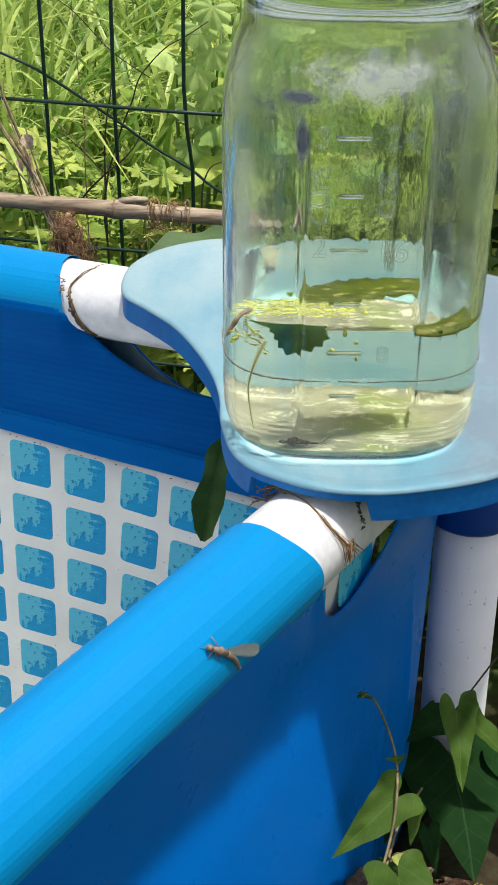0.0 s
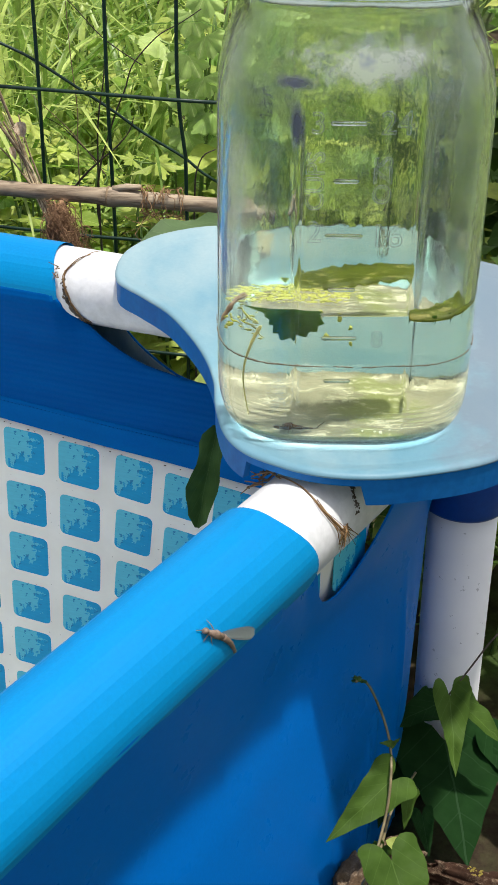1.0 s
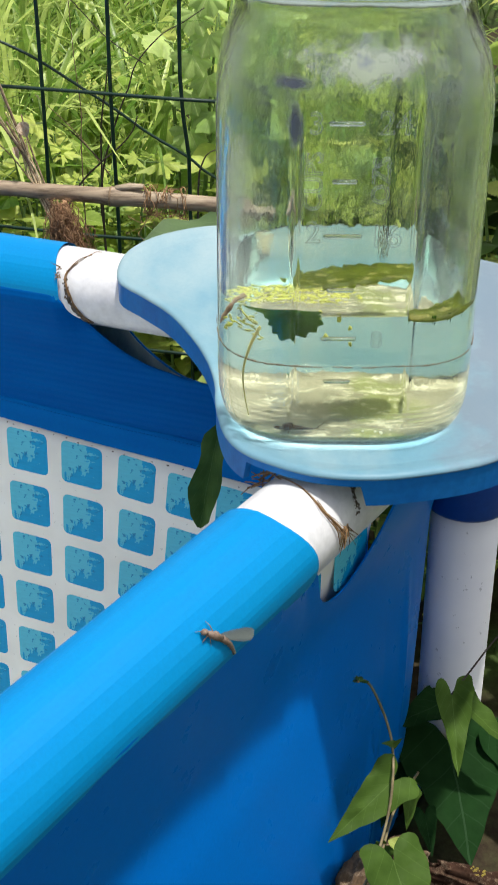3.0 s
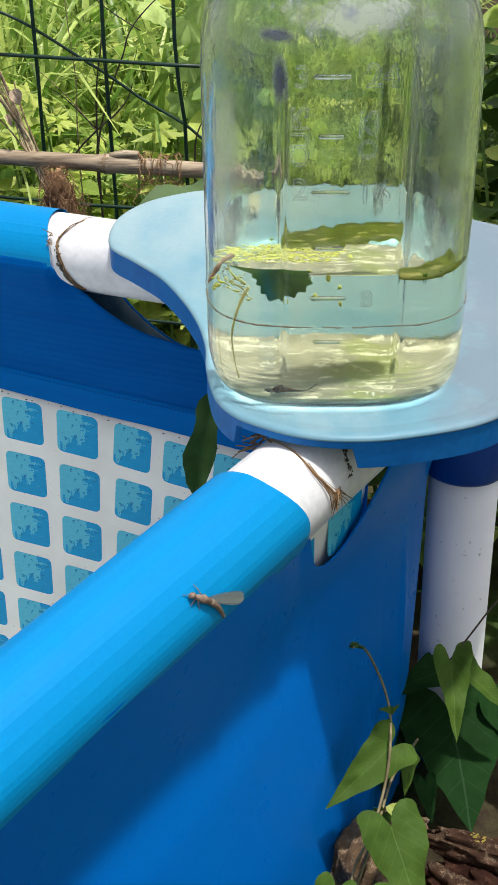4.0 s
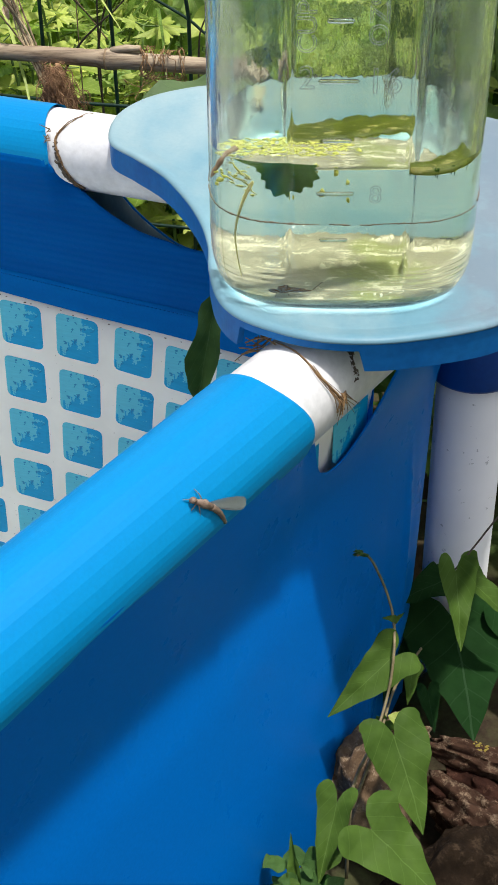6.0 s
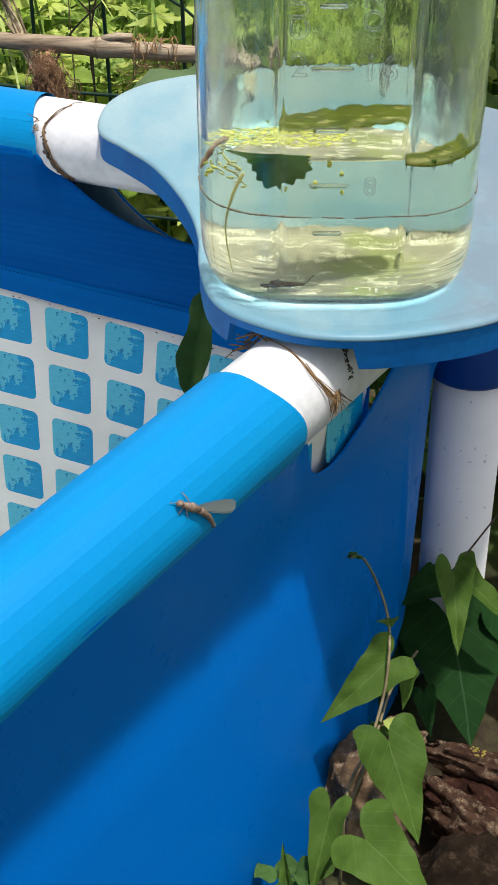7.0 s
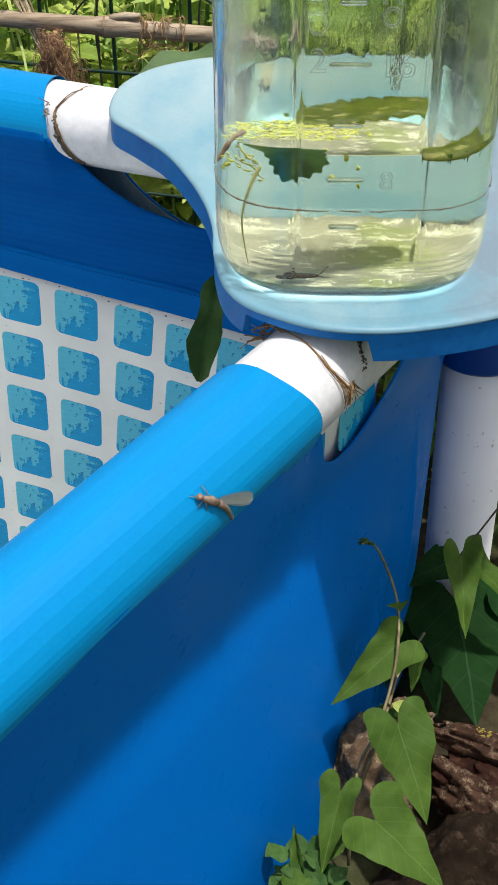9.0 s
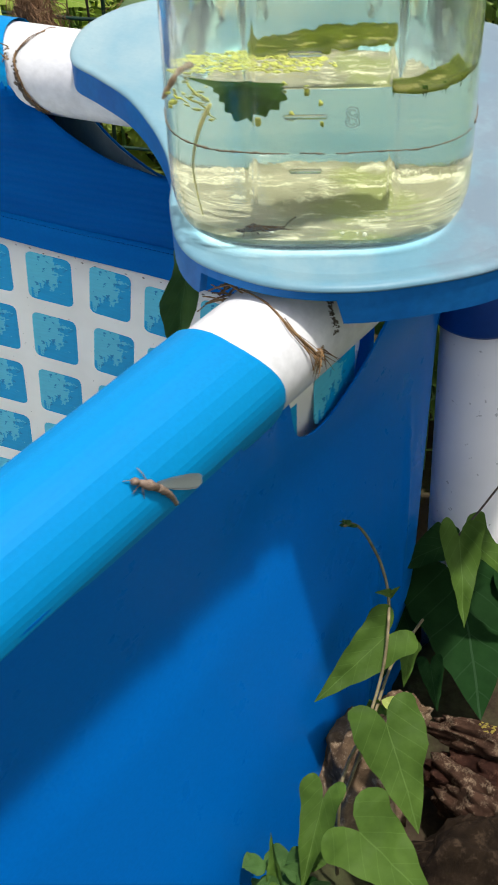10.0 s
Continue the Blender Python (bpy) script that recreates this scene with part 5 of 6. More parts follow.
def build_cane():
    c = thing("bamboo_cane", "weathered grey-brown bamboo cane tied with twine", "bamboo cane", (-0.11, 0.275, 0.677))
    d = Vector((0.992, -0.13, -0.030)).normalized()
    o = Vector((-0.1114, 0.275, 0.6783))
    pts, rad = [], []
    for s, r in ((-0.9, 0.0055), (-0.25, 0.0054), (-0.238, 0.0062), (-0.23, 0.0054), (-0.06, 0.0052), (-0.008, 0.0056), (-0.002, 0.0066), (0.002, 0.0070), (0.006, 0.0060), (0.012, 0.0057),
                 (0.05, 0.0054), (0.066, 0.0053), (0.070, 0.0046)):
        pts.append(o + d * s + Vector((0, 0, -0.02 * s * s)))
        rad.append(r * 0.86)
    bm = bmesh.new()
    tube(bm, pts, rad, 20)
    part("culm", bm, M_BAMBOO, c)
    for q, rr in ((-0.0015, 0.0060), (-0.2385, 0.0056)):
        bm = bmesh.new()
        tube(bm, [o + d * (q - 0.0006), o + d * q, o + d * (q + 0.0006)], [rr * 0.98, rr * 1.03, rr * 0.98], 20)
        part("node_ring", bm, M_STALK, c, "dark ring of the cane's node")
    bm = bmesh.new()
    tube(bm, [o + d * 0.002 + Vector((0, 0, 0.004)), o + d * 0.010 + Vector((0, 0, 0.0068)), o + d * 0.018 + Vector((0, -0.001, 0.0076))], [0.003, 0.0022, 0.0017], 10)
    part("side_stub", bm, M_BAMBOO, c)
    tw = thing("twine_tangle", "tangled brown twine round the bamboo cane", "twine", o + d * 0.03)
    rng = random.Random(9)
    bm = bmesh.new()
    for k in range(16):
        s0 = rng.uniform(0.018, 0.042)
        pts = []
        for i in range(9):
            a = i / 8 * math.pi * 2 * rng.uniform(0.8, 1.2) + rng.uniform(0, 1)
            pts.append(o + d * (s0 + rng.uniform(-0.003, 0.003)) + Vector((0, math.sin(a), math.cos(a))) * (0.0063 + rng.uniform(0, 0.0035)))
        tube(bm, smooth_path(pts, 3), rng.uniform(0.00014, 0.0003), 5)
    for k in range(16):
        p = o + d * rng.uniform(0.015, 0.045) + Vector((0, -0.004, -0.006))
        pts = [p]
        for i in range(5):
            p = p + Vector((rng.uniform(-0.006, 0.006), rng.uniform(-0.003, 0.003), rng.uniform(-0.005, 0.002)))
            pts.append(p)
        tube(bm, smooth_path(pts, 3), rng.uniform(0.00012, 0.00025), 5)
    part("twine", bm, M_TWINE, tw, kind="stuff")


def build_dry_plants():
    rng = random.Random(12)
    cl = thing("dry_root_clump", "shaggy brown clump of dry roots against the fence", "root clump", (-0.134, 0.245, 0.64))
    bm = bmesh.new()
    for k in range(280):
        x = rng.uniform(-0.009, 0.003)
        p = Vector((-0.140 + x, 0.266 + rng.uniform(-0.010, 0.010), 0.676 + rng.uniform(-0.016, 0.003)))
        pts = [p]
        for i in range(6):
            p = p + Vector((rng.uniform(-0.0030, 0.0056), rng.uniform(-0.004, 0.004), rng.uniform(-0.0100, 0.0005)))
            pts.append(p)
        tube(bm, smooth_path(pts, 3), rng.uniform(0.00009, 0.00026), 4, False)
    part("root_fuzz", bm, M_CLUMP, cl, kind="stuff")
    bm = bmesh.new()
    for k in range(14):
        blob(bm, (-0.143 + rng.uniform(-0.004, 0.004), 0.270, 0.645 + rng.uniform(-0.03, 0.022)), (0.0032, 0.003, 0.010), k + 5, 0.5, 2)
    part("core", bm, M_CLUMP, cl, kind="stuff")
    stalks = (((-0.1790, 0.287, 0.760), (-0.1725, 0.285, 0.735), (-0.1650, 0.285, 0.712), (-0.1583, 0.283, 0.686), (-0.146, 0.273, 0.655)),
              ((-0.1850, 0.290, 0.735), (-0.1760, 0.288, 0.718), (-0.1640, 0.285, 0.700), (-0.1525, 0.280, 0.676), (-0.142, 0.27, 0.64)),
              ((-0.1900, 0.292, 0.712), (-0.1750, 0.288, 0.702), (-0.1620, 0.282, 0.688), (-0.1490, 0.276, 0.668), (-0.141, 0.27, 0.63)),
              ((-0.1640, 0.290, 0.722), (-0.1600, 0.287, 0.705), (-0.1545, 0.283, 0.690), (-0.1470, 0.276, 0.670), (-0.140, 0.27, 0.64)),
              ((-0.1730, 0.290, 0.718), (-0.1660, 0.287, 0.706), (-0.1590, 0.284, 0.690), (-0.1495, 0.277, 0.668)))
    for i, s in enumerate(stalks):
        bm = bmesh.new()
        path = smooth_path(s, 6)
        tube(bm, path, [(0.0009, 0.0008, 0.0005, 0.0006, 0.0010)[i] * (0.7 + 0.5 * k / len(path)) for k in range(len(path))], 8)
        tagged(part("dry_stalk", bm, M_STALK), "dry brown broken plant stalk by the fence", "stalk", "dry stalks")
    # a looser sheaf of them, paler
    for i in range(9):
        t = rng.random()
        x0, y0, top = -0.181 + 0.017 * t + rng.uniform(-0.005, 0.004), 0.288 + rng.uniform(-0.004, 0.008), 0.744 - 0.036 * t + rng.uniform(-0.006, 0.006)
        path = smooth_path([(x0, y0, top), ((x0 - 0.158) / 2 + rng.uniform(-0.002, 0.002), y0 - 0.002, (top + 0.690) / 2), (-0.158 + rng.uniform(-0.004, 0.003), 0.283, 0.690),
                            (-0.149 + rng.uniform(-0.003, 0.003), 0.276, 0.668), (-0.143, 0.272, 0.645), (-0.141, 0.27, 0.52)], 5)
        bm = bmesh.new()
        wide = rng.uniform(0.0002, 0.0006)
        tube(bm, path, [wide * (0.6 + 0.5 * min(1.0, 2.5 * k / len(path))) for k in range(len(path))], 6)
        tagged(part("dry_stalk", bm, M_STRAW), "pale dry plant stalk leaning by the fence", "stalk", "dry stalks")
    for b, t, w in (((-0.1640, 0.283, 0.7195), (-0.1600, 0.281, 0.7115), 1.5), ((-0.1690, 0.284, 0.7050), (-0.1660, 0.282, 0.6980), 0.8)):
        dl = thing("dead_leaf", "crumpled pale brown dead leaf on a dry stalk", "leaf", b, "dead leaves")
        leaf_part("blade", b, t, (0.2, -0.9, 0.4), M_DEADLEAF, dl, "serrate", 55, 1.1, 0.9, w * 0.7)
    # dark twigs that cross in front of the weeds
    def run(y, *pts):
        return [(x, y, z) for x, z in pts]
    twigs = [run(0.386, (-0.0611, 0.7615), (-0.0746, 0.7526), (-0.089, 0.7444), (-0.1048, 0.727), (-0.1107, 0.7109), (-0.1174, 0.6953), (-0.1235, 0.6777), (-0.1289, 0.6598), (-0.1321, 0.634), (-0.1306, 0.60), (-0.130, 0.48)),
             run(0.384, (-0.1054, 0.6936), (-0.1093, 0.6831), (-0.1186, 0.6724), (-0.1295, 0.6634), (-0.1455, 0.6469), (-0.160, 0.62)),
             run(0.400, (-0.20, 0.785), (-0.155, 0.770), (-0.125, 0.740), (-0.100, 0.7225)),
             run(0.384, (-0.1624, 0.6926), (-0.1525, 0.6865), (-0.1427, 0.6768), (-0.1296, 0.6625)),
             run(0.390, (-0.1467, 0.775), (-0.1452, 0.735), (-0.1442, 0.7193), (-0.1425, 0.6935), (-0.1439, 0.6579), (-0.144, 0.5)),
             run(0.360, (-0.052, 0.680), (-0.062, 0.672), (-0.066, 0.64), (-0.066, 0.5)),
             run(0.410, (-0.175, 0.70), (-0.15, 0.675), (-0.128, 0.645)),
             run(0.383, (-0.1201, 0.7574), (-0.1238, 0.7193), (-0.1275, 0.6988), (-0.1298, 0.6741), (-0.1306, 0.6131), (-0.130, 0.5))]
    for q, s in enumerate(twigs):
        bm = bmesh.new()
        path = smooth_path(s, 6)
        tube(bm, path, [(0.0004 + 0.0005 * i / len(path)) * (0.55 if q in (2, 3, 4, 6) else 0.9) for i in range(len(path))], 6)
        tagged(part("twig", bm, M_STALK if q in (4, 6) else M_TWIG), "thin dark twig among the weeds", "twig", "twigs by the fence")


# ---- plants ----
def build_grass():
    rng = random.Random(21)
    h = Heap()
    for k in range(4600):
        y = 0.50 + 2.6 * rng.random() ** 1.3
        x = rng.uniform(-1, 1) * (0.22 + 0.42 * (y + 0.45))
        # grass stands thickest to one side
        if rng.random() > (0.95 if x < -0.13 * (y + 0.4) else 0.5):
            continue
        if y < 0.80 and x > -0.22:
            continue
        if x > 0.05 + 0.07 * (y + 0.45) and rng.random() < 0.85:
            continue
        L = rng.uniform(0.18, 0.46)
        w = rng.uniform(0.0012, 0.0038) if rng.random() < 0.85 else rng.uniform(0.004, 0.006)
        lean = rng.gauss(0.45, 0.3)
        az = rng.uniform(0, 6.28)
        bend = rng.uniform(0.6, 2.4)
        n = 6
        v, u, f = [], [], []
        for i in range(n + 1):
            t = i / n
            ang = lean + bend * t * t
            px = sum(math.sin(lean + bend * (j / n) ** 2) / n for j in range(i)) * L
            pz = sum(math.cos(lean + bend * (j / n) ** 2) / n for j in range(i)) * L
            ww = w * (1 - t ** 1.8) + 0.0002
            for s in (-1, 0, 1):
                v.append((px, s * ww, pz + abs(s) * ww * 0.5))
                u.append((0.5 + 0.5 * s, t))
        for i in range(n):
            for c in (0, 1):
                a = i * 3 + c
                f.append((a, a + 1, a + 4, a + 3))
        h.add(v, f, u, Matrix.Translation((x, y, ground_height(x, y) - 0.01)) @ Matrix.Rotation(az, 4, "Z"))
    for k in range(560):
        y = 0.55 + 0.9 * rng.random()
        x = -0.05 - (0.05 + 0.22 * (y + 0.45)) * rng.random() * 1.3
        L, w = rng.uniform(0.28, 0.52), rng.uniform(0.0016, 0.0042)
        lean, bend = rng.gauss(0.35, 0.2), rng.uniform(1.4, 2.8)
        n = 10
        v, u, f = [], [], []
        px = pz = 0.0
        for i in range(n + 1):
            t = i / n
            ww = w * (1 - t ** 2.2) + 0.0002
            for s in (-1, 0, 1):
                v.append((px, s * ww, pz + abs(s) * ww * 0.5))
                u.append((0.5 + 0.5 * s, t))
            px += math.sin(lean + bend * t * t) * L / n
            pz += math.cos(lean + bend * t * t) * L / n
        for i in range(n):
            for c in (0, 1):
                a = i * 3 + c
                f.append((a, a + 1, a + 4, a + 3))
        h.add(v, f, u, Matrix.Translation((x, y, ground_height(x, y) - 0.01)) @ Matrix.Rotation(rng.uniform(0, 6.28), 4, "Z"))
    return tagged(h.done("tall_grass", M_GRASS), "tall bright green grass in sun behind the fence", "grass", kind="stuff")


def build_lawn():
    """Short grass over the garden round the pool."""
    rng = random.Random(64)
    heaps = {"green": Heap(), "dry": Heap()}
    n = 3
    for k in range(42000):
        r = 0.25 + 6.5 * rng.random() ** 0.75
        a = rng.uniform(0, 6.28)
        x, y = 0.1 + r * math.cos(a), 0.1 + r * math.sin(a)
        if in_pool(x, y, 0.06):
            continue
        if y > 0.40 and abs(x) < 0.3 + 0.35 * y and y < 3.0:
            continue
        if r < 0.45 and y < 0.1 and x < 0.17:
            continue
        L, w = rng.uniform(0.05, 0.15), rng.uniform(0.005, 0.013)
        lean, bend = rng.gauss(0.4, 0.3), rng.uniform(0.4, 1.6)
        v, u, f = [], [], []
        px = pz = 0.0
        for i in range(n + 1):
            t = i / n
            for s in (-1, 1):
                v.append((px, s * (w * (1 - t ** 1.8) + 0.0003), pz))
                u.append((0.5 + 0.5 * s, t))
            px += math.sin(lean + bend * t * t) * L / n
            pz += math.cos(lean + bend * t * t) * L / n
            if i:
                b = 2 * i
                f.append((b - 2, b - 1, b + 1, b))
        heaps["green" if y + rng.gauss(0, 0.35) > 0.15 else "dry"].add(v, f, u, Matrix.Translation((x, y, ground_height(x, y) - 0.008)) @ Matrix.Rotation(rng.uniform(0, 6.28), 4, "Z"))
    tagged(heaps["green"].done("lawn_grass", M_GRASS), "short green grass round the pool", "grass", kind="stuff")
    # out of view; pale tone chosen for neutral bounce light on the pool wall
    tagged(heaps["dry"].done("lawn_grass", M_BOUNCE_LAWN), "short pale grey-green grass beside the pool, unseen, toned to bounce light", "grass", kind="stuff")


def weed(kind, x, y, height, seed, mat, size, count, label, spread=0.5):
    """One plant: stems and the leaves on them."""
    rng = random.Random(seed)
    z0 = ground_height(x, y) - 0.01
    pl = thing("weed_plant", label, "plant", (x, y, z0), "weeds behind the fence")
    bm = bmesh.new()
    h = Heap()
    shapes = [lobed_mesh(seed + i) if kind == "lobed" else lobed_mesh(seed + i, 5, 60, 0.15, 0.085) if kind == "palmate" else leaf_mesh(kind, seed + i, 0.22, rng.uniform(0.1, 0.5), 0.05, 2) for i in range(3)]
    stems = max(1, count // 8)
    for s in range(stems):
        a = rng.uniform(0, 6.28)
        tipp = Vector((x + math.cos(a) * height * spread * rng.random(), y + math.sin(a) * height * spread * rng.random(), z0 + height * rng.uniform(0.75, 1.1)))
        base = Vector((x + rng.uniform(-0.01, 0.01), y + rng.uniform(-0.01, 0.01), z0))
        path = smooth_path([base, base.lerp(tipp, 0.5) + Vector((rng.uniform(-0.01, 0.01), rng.uniform(-0.01, 0.01), 0.01)), tipp], 4)
        tube(bm, path, [0.0016 - 0.0001 * i for i in range(len(path))], 5)
        for k in range(max(2, count // stems)):
            t = rng.uniform(0.25, 1.0)
            p = path[min(len(path) - 1, int(t * (len(path) - 1) + 0.5))]
            az = rng.uniform(0, 6.28)
            tilt = rng.uniform(-0.5, 0.55)
            d = Vector((math.cos(az), math.sin(az), tilt))
            q = p + d.normalized() * rng.uniform(0.004, 0.02)
            tube(bm, [p, q], 0.0006, 4, False)
            nrm = Vector((rng.uniform(-0.35, 0.35), rng.uniform(-0.55, 0.15), 1))
            v, f, u = shapes[k % 3]
            h.add(v, f, u, frame_of(q, d, nrm, size * rng.uniform(0.55, 1.15)))
    part("stem", bm, M_GREENSTEM, pl)
    adopt(h.done("foliage", mat), pl)
    return pl


def build_weeds():
    rng = random.Random(33)
    for k in range(150):
        y = 0.44 + 2.3 * rng.random() ** 1.5
        x = rng.uniform(-1, 1) * (0.16 + 0.30 * (y + 0.45))
        kind = rng.choice(("ovate", "lance", "ovate", "lobed", "ovate"))
        if x < -0.14 * (y + 0.4) and y > 0.62 and rng.random() < 0.55:
            continue
        mat = M_LOBED if kind == "lobed" else M_WEED
        # most weeds to this side take the green with shade painted in
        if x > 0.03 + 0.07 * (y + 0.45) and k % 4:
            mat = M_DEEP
        label = {"ovate": "bright green broad-leaved weed in sun", "lance": "light green narrow-leaved weed in sun", "lobed": "soft green weed with rounded lobed leaves"}[kind]
        weed(kind, x, y, rng.uniform(0.10, 0.24) + 0.02 * y, k * 17 + 3, mat, rng.uniform(0.022, 0.042), rng.choice((16, 24, 32)), label)
    # a thicket close behind the fence
    for k in range(70):
        y = rng.uniform(0.43, 0.95)
        x = rng.uniform(-0.34, 0.22)
        kind = rng.choice(("ovate", "palmate", "serrate", "lobed", "palmate"))
        hh = rng.uniform(0.09, 0.19) + 0.05 * (y - 0.4)
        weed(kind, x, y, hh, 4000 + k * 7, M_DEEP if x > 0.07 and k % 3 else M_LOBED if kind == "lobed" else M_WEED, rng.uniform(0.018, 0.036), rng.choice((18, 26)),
             "soft green weed with rounded lobed leaves" if kind == "lobed" else "bright green broad-leaved weed in sun", 0.4)
    for k in range(34):
        x, y = rng.uniform(0.24, 0.62), rng.uniform(-0.05, 0.55)
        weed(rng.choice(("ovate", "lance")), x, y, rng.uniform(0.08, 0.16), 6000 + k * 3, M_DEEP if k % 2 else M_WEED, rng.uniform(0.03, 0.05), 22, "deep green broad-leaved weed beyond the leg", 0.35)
    # dark growth beyond the leg
    for k, (x, y, hh) in enumerate(((0.10, 0.13, 0.16), (0.07, 0.17, 0.17), (0.13, 0.17, 0.2), (0.045, 0.20, 0.16), (0.10, 0.22, 0.2), (0.02, 0.23, 0.16), (0.15, 0.09, 0.12))):
        weed("ovate", x, y, hh, 5000 + k * 5, M_WEED, 0.032, 18, "bright green broad-leaved weed in sun", 0.3)
    for k in range(16):
        x, y = rng.uniform(0.05, 0.14), rng.uniform(0.10, 0.34)
        weed(rng.choice(("ovate", "lance")), x, y, rng.uniform(0.10, 0.2), 5200 + k * 5, M_VINE if k % 2 else M_WEED, 0.028, 20, "green leafy weed beyond the pool leg", 0.25)
    for k in range(26):
        x, y = rng.uniform(-0.30, -0.02), rng.uniform(0.39, 0.52)
        weed(rng.choice(("serrate", "lance", "ovate")), x, y, rng.uniform(0.13, 0.20), 8200 + k * 5, M_WEED, rng.uniform(0.018, 0.03), 24, "bright green broad-leaved weed in sun", 0.3)
    # the lobed plant that climbs close behind the fence
    for i, (x, y, hh) in enumerate(((-0.062, 0.455, 0.30), (-0.045, 0.50, 0.32), (-0.085, 0.52, 0.27), (-0.03, 0.47, 0.22))):
        weed("lobed", x, y, hh, 900 + i, M_LOBED, 0.036, 26, "soft green weed with rounded lobed leaves", 0.12)
    # its leaves one above another, facing out
    col = thing("weed_plant", "soft green climbing weed with stacked lobed leaves", "plant", (-0.066, 0.44, 0.46), "weeds behind the fence")
    bm = bmesh.new()
    tube(bm, smooth_path([(-0.060, 0.445, 0.45), (-0.064, 0.448, 0.62), (-0.060, 0.446, 0.70), (-0.067, 0.444, 0.77)], 6), 0.0014, 6)
    part("stem", bm, M_GREENSTEM, col)
    for i, (x, z, sz, tilt) in enumerate(((-0.0600, 0.7600, 0.026, -0.4), (-0.0700, 0.7480, 0.027, 0.4), (-0.0600, 0.7330, 0.026, -0.3), (-0.0715, 0.7200, 0.027, 0.5), (-0.0610, 0.7060, 0.025, -0.4),
                                           (-0.0725, 0.6930, 0.024, 0.3), (-0.0600, 0.6800, 0.026, -0.2), (-0.0740, 0.6680, 0.025, 0.4), (-0.0610, 0.6560, 0.024, 0.1))):
        v, f, u = lobed_mesh(300 + i, 9, 72, 0.055, 0.022)
        g = Heap()
        g.add(v, f, u, frame_of(Vector((x, 0.436, z)), Vector((tilt, -0.35, -0.75)), Vector((0.15 * tilt, -0.8, 0.75)), sz))
        adopt(g.done("leaf", M_LOBED), col)
    # lime-leaved seedlings right behind the wires
    rng = random.Random(71)
    for i, (x, y, top) in enumerate(((-0.138, 0.42, 0.694), (-0.105, 0.425, 0.658), (-0.166, 0.42, 0.652), (-0.090, 0.43, 0.690), (-0.168, 0.43, 0.706), (-0.060, 0.42, 0.652), (-0.122, 0.44, 0.640), (-0.150, 0.43, 0.62),
                                     (-0.185, 0.44, 0.67), (-0.115, 0.45, 0.672), (-0.075, 0.45, 0.668), (-0.13, 0.41, 0.61), (-0.09, 0.40, 0.615), (-0.175, 0.40, 0.62))):
        weed("palmate", x, y, top - ground_height(x, y), 7100 + i * 3, M_WEED, rng.uniform(0.022, 0.034), 14, "lime green weed with deeply cut leaves", 0.08)
    # large-leaved plants beyond the jar, some with shade put into their leaf colour
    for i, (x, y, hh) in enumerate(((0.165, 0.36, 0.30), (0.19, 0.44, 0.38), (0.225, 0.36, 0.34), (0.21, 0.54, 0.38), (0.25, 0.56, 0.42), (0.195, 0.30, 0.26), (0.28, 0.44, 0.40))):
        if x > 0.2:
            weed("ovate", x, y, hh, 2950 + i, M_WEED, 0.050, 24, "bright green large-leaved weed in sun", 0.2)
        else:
            weed("ovate", x, y, hh, 2950 + i, M_SHADY, 0.062, 22, "large-leaved weed with shade put into its dark green", 0.2)
    # taller plants off to the side
    for i, (x, y, hh) in enumerate(((0.17, 0.33, 0.34), (0.20, 0.42, 0.40), (0.15, 0.25, 0.22), (0.24, 0.52, 0.42), (0.19, 0.18, 0.2))):
        weed("ovate", x, y, hh, 950 + i, M_DEEP, 0.05, 22, "deep green broad-leaved weed beyond the leg", 0.25)


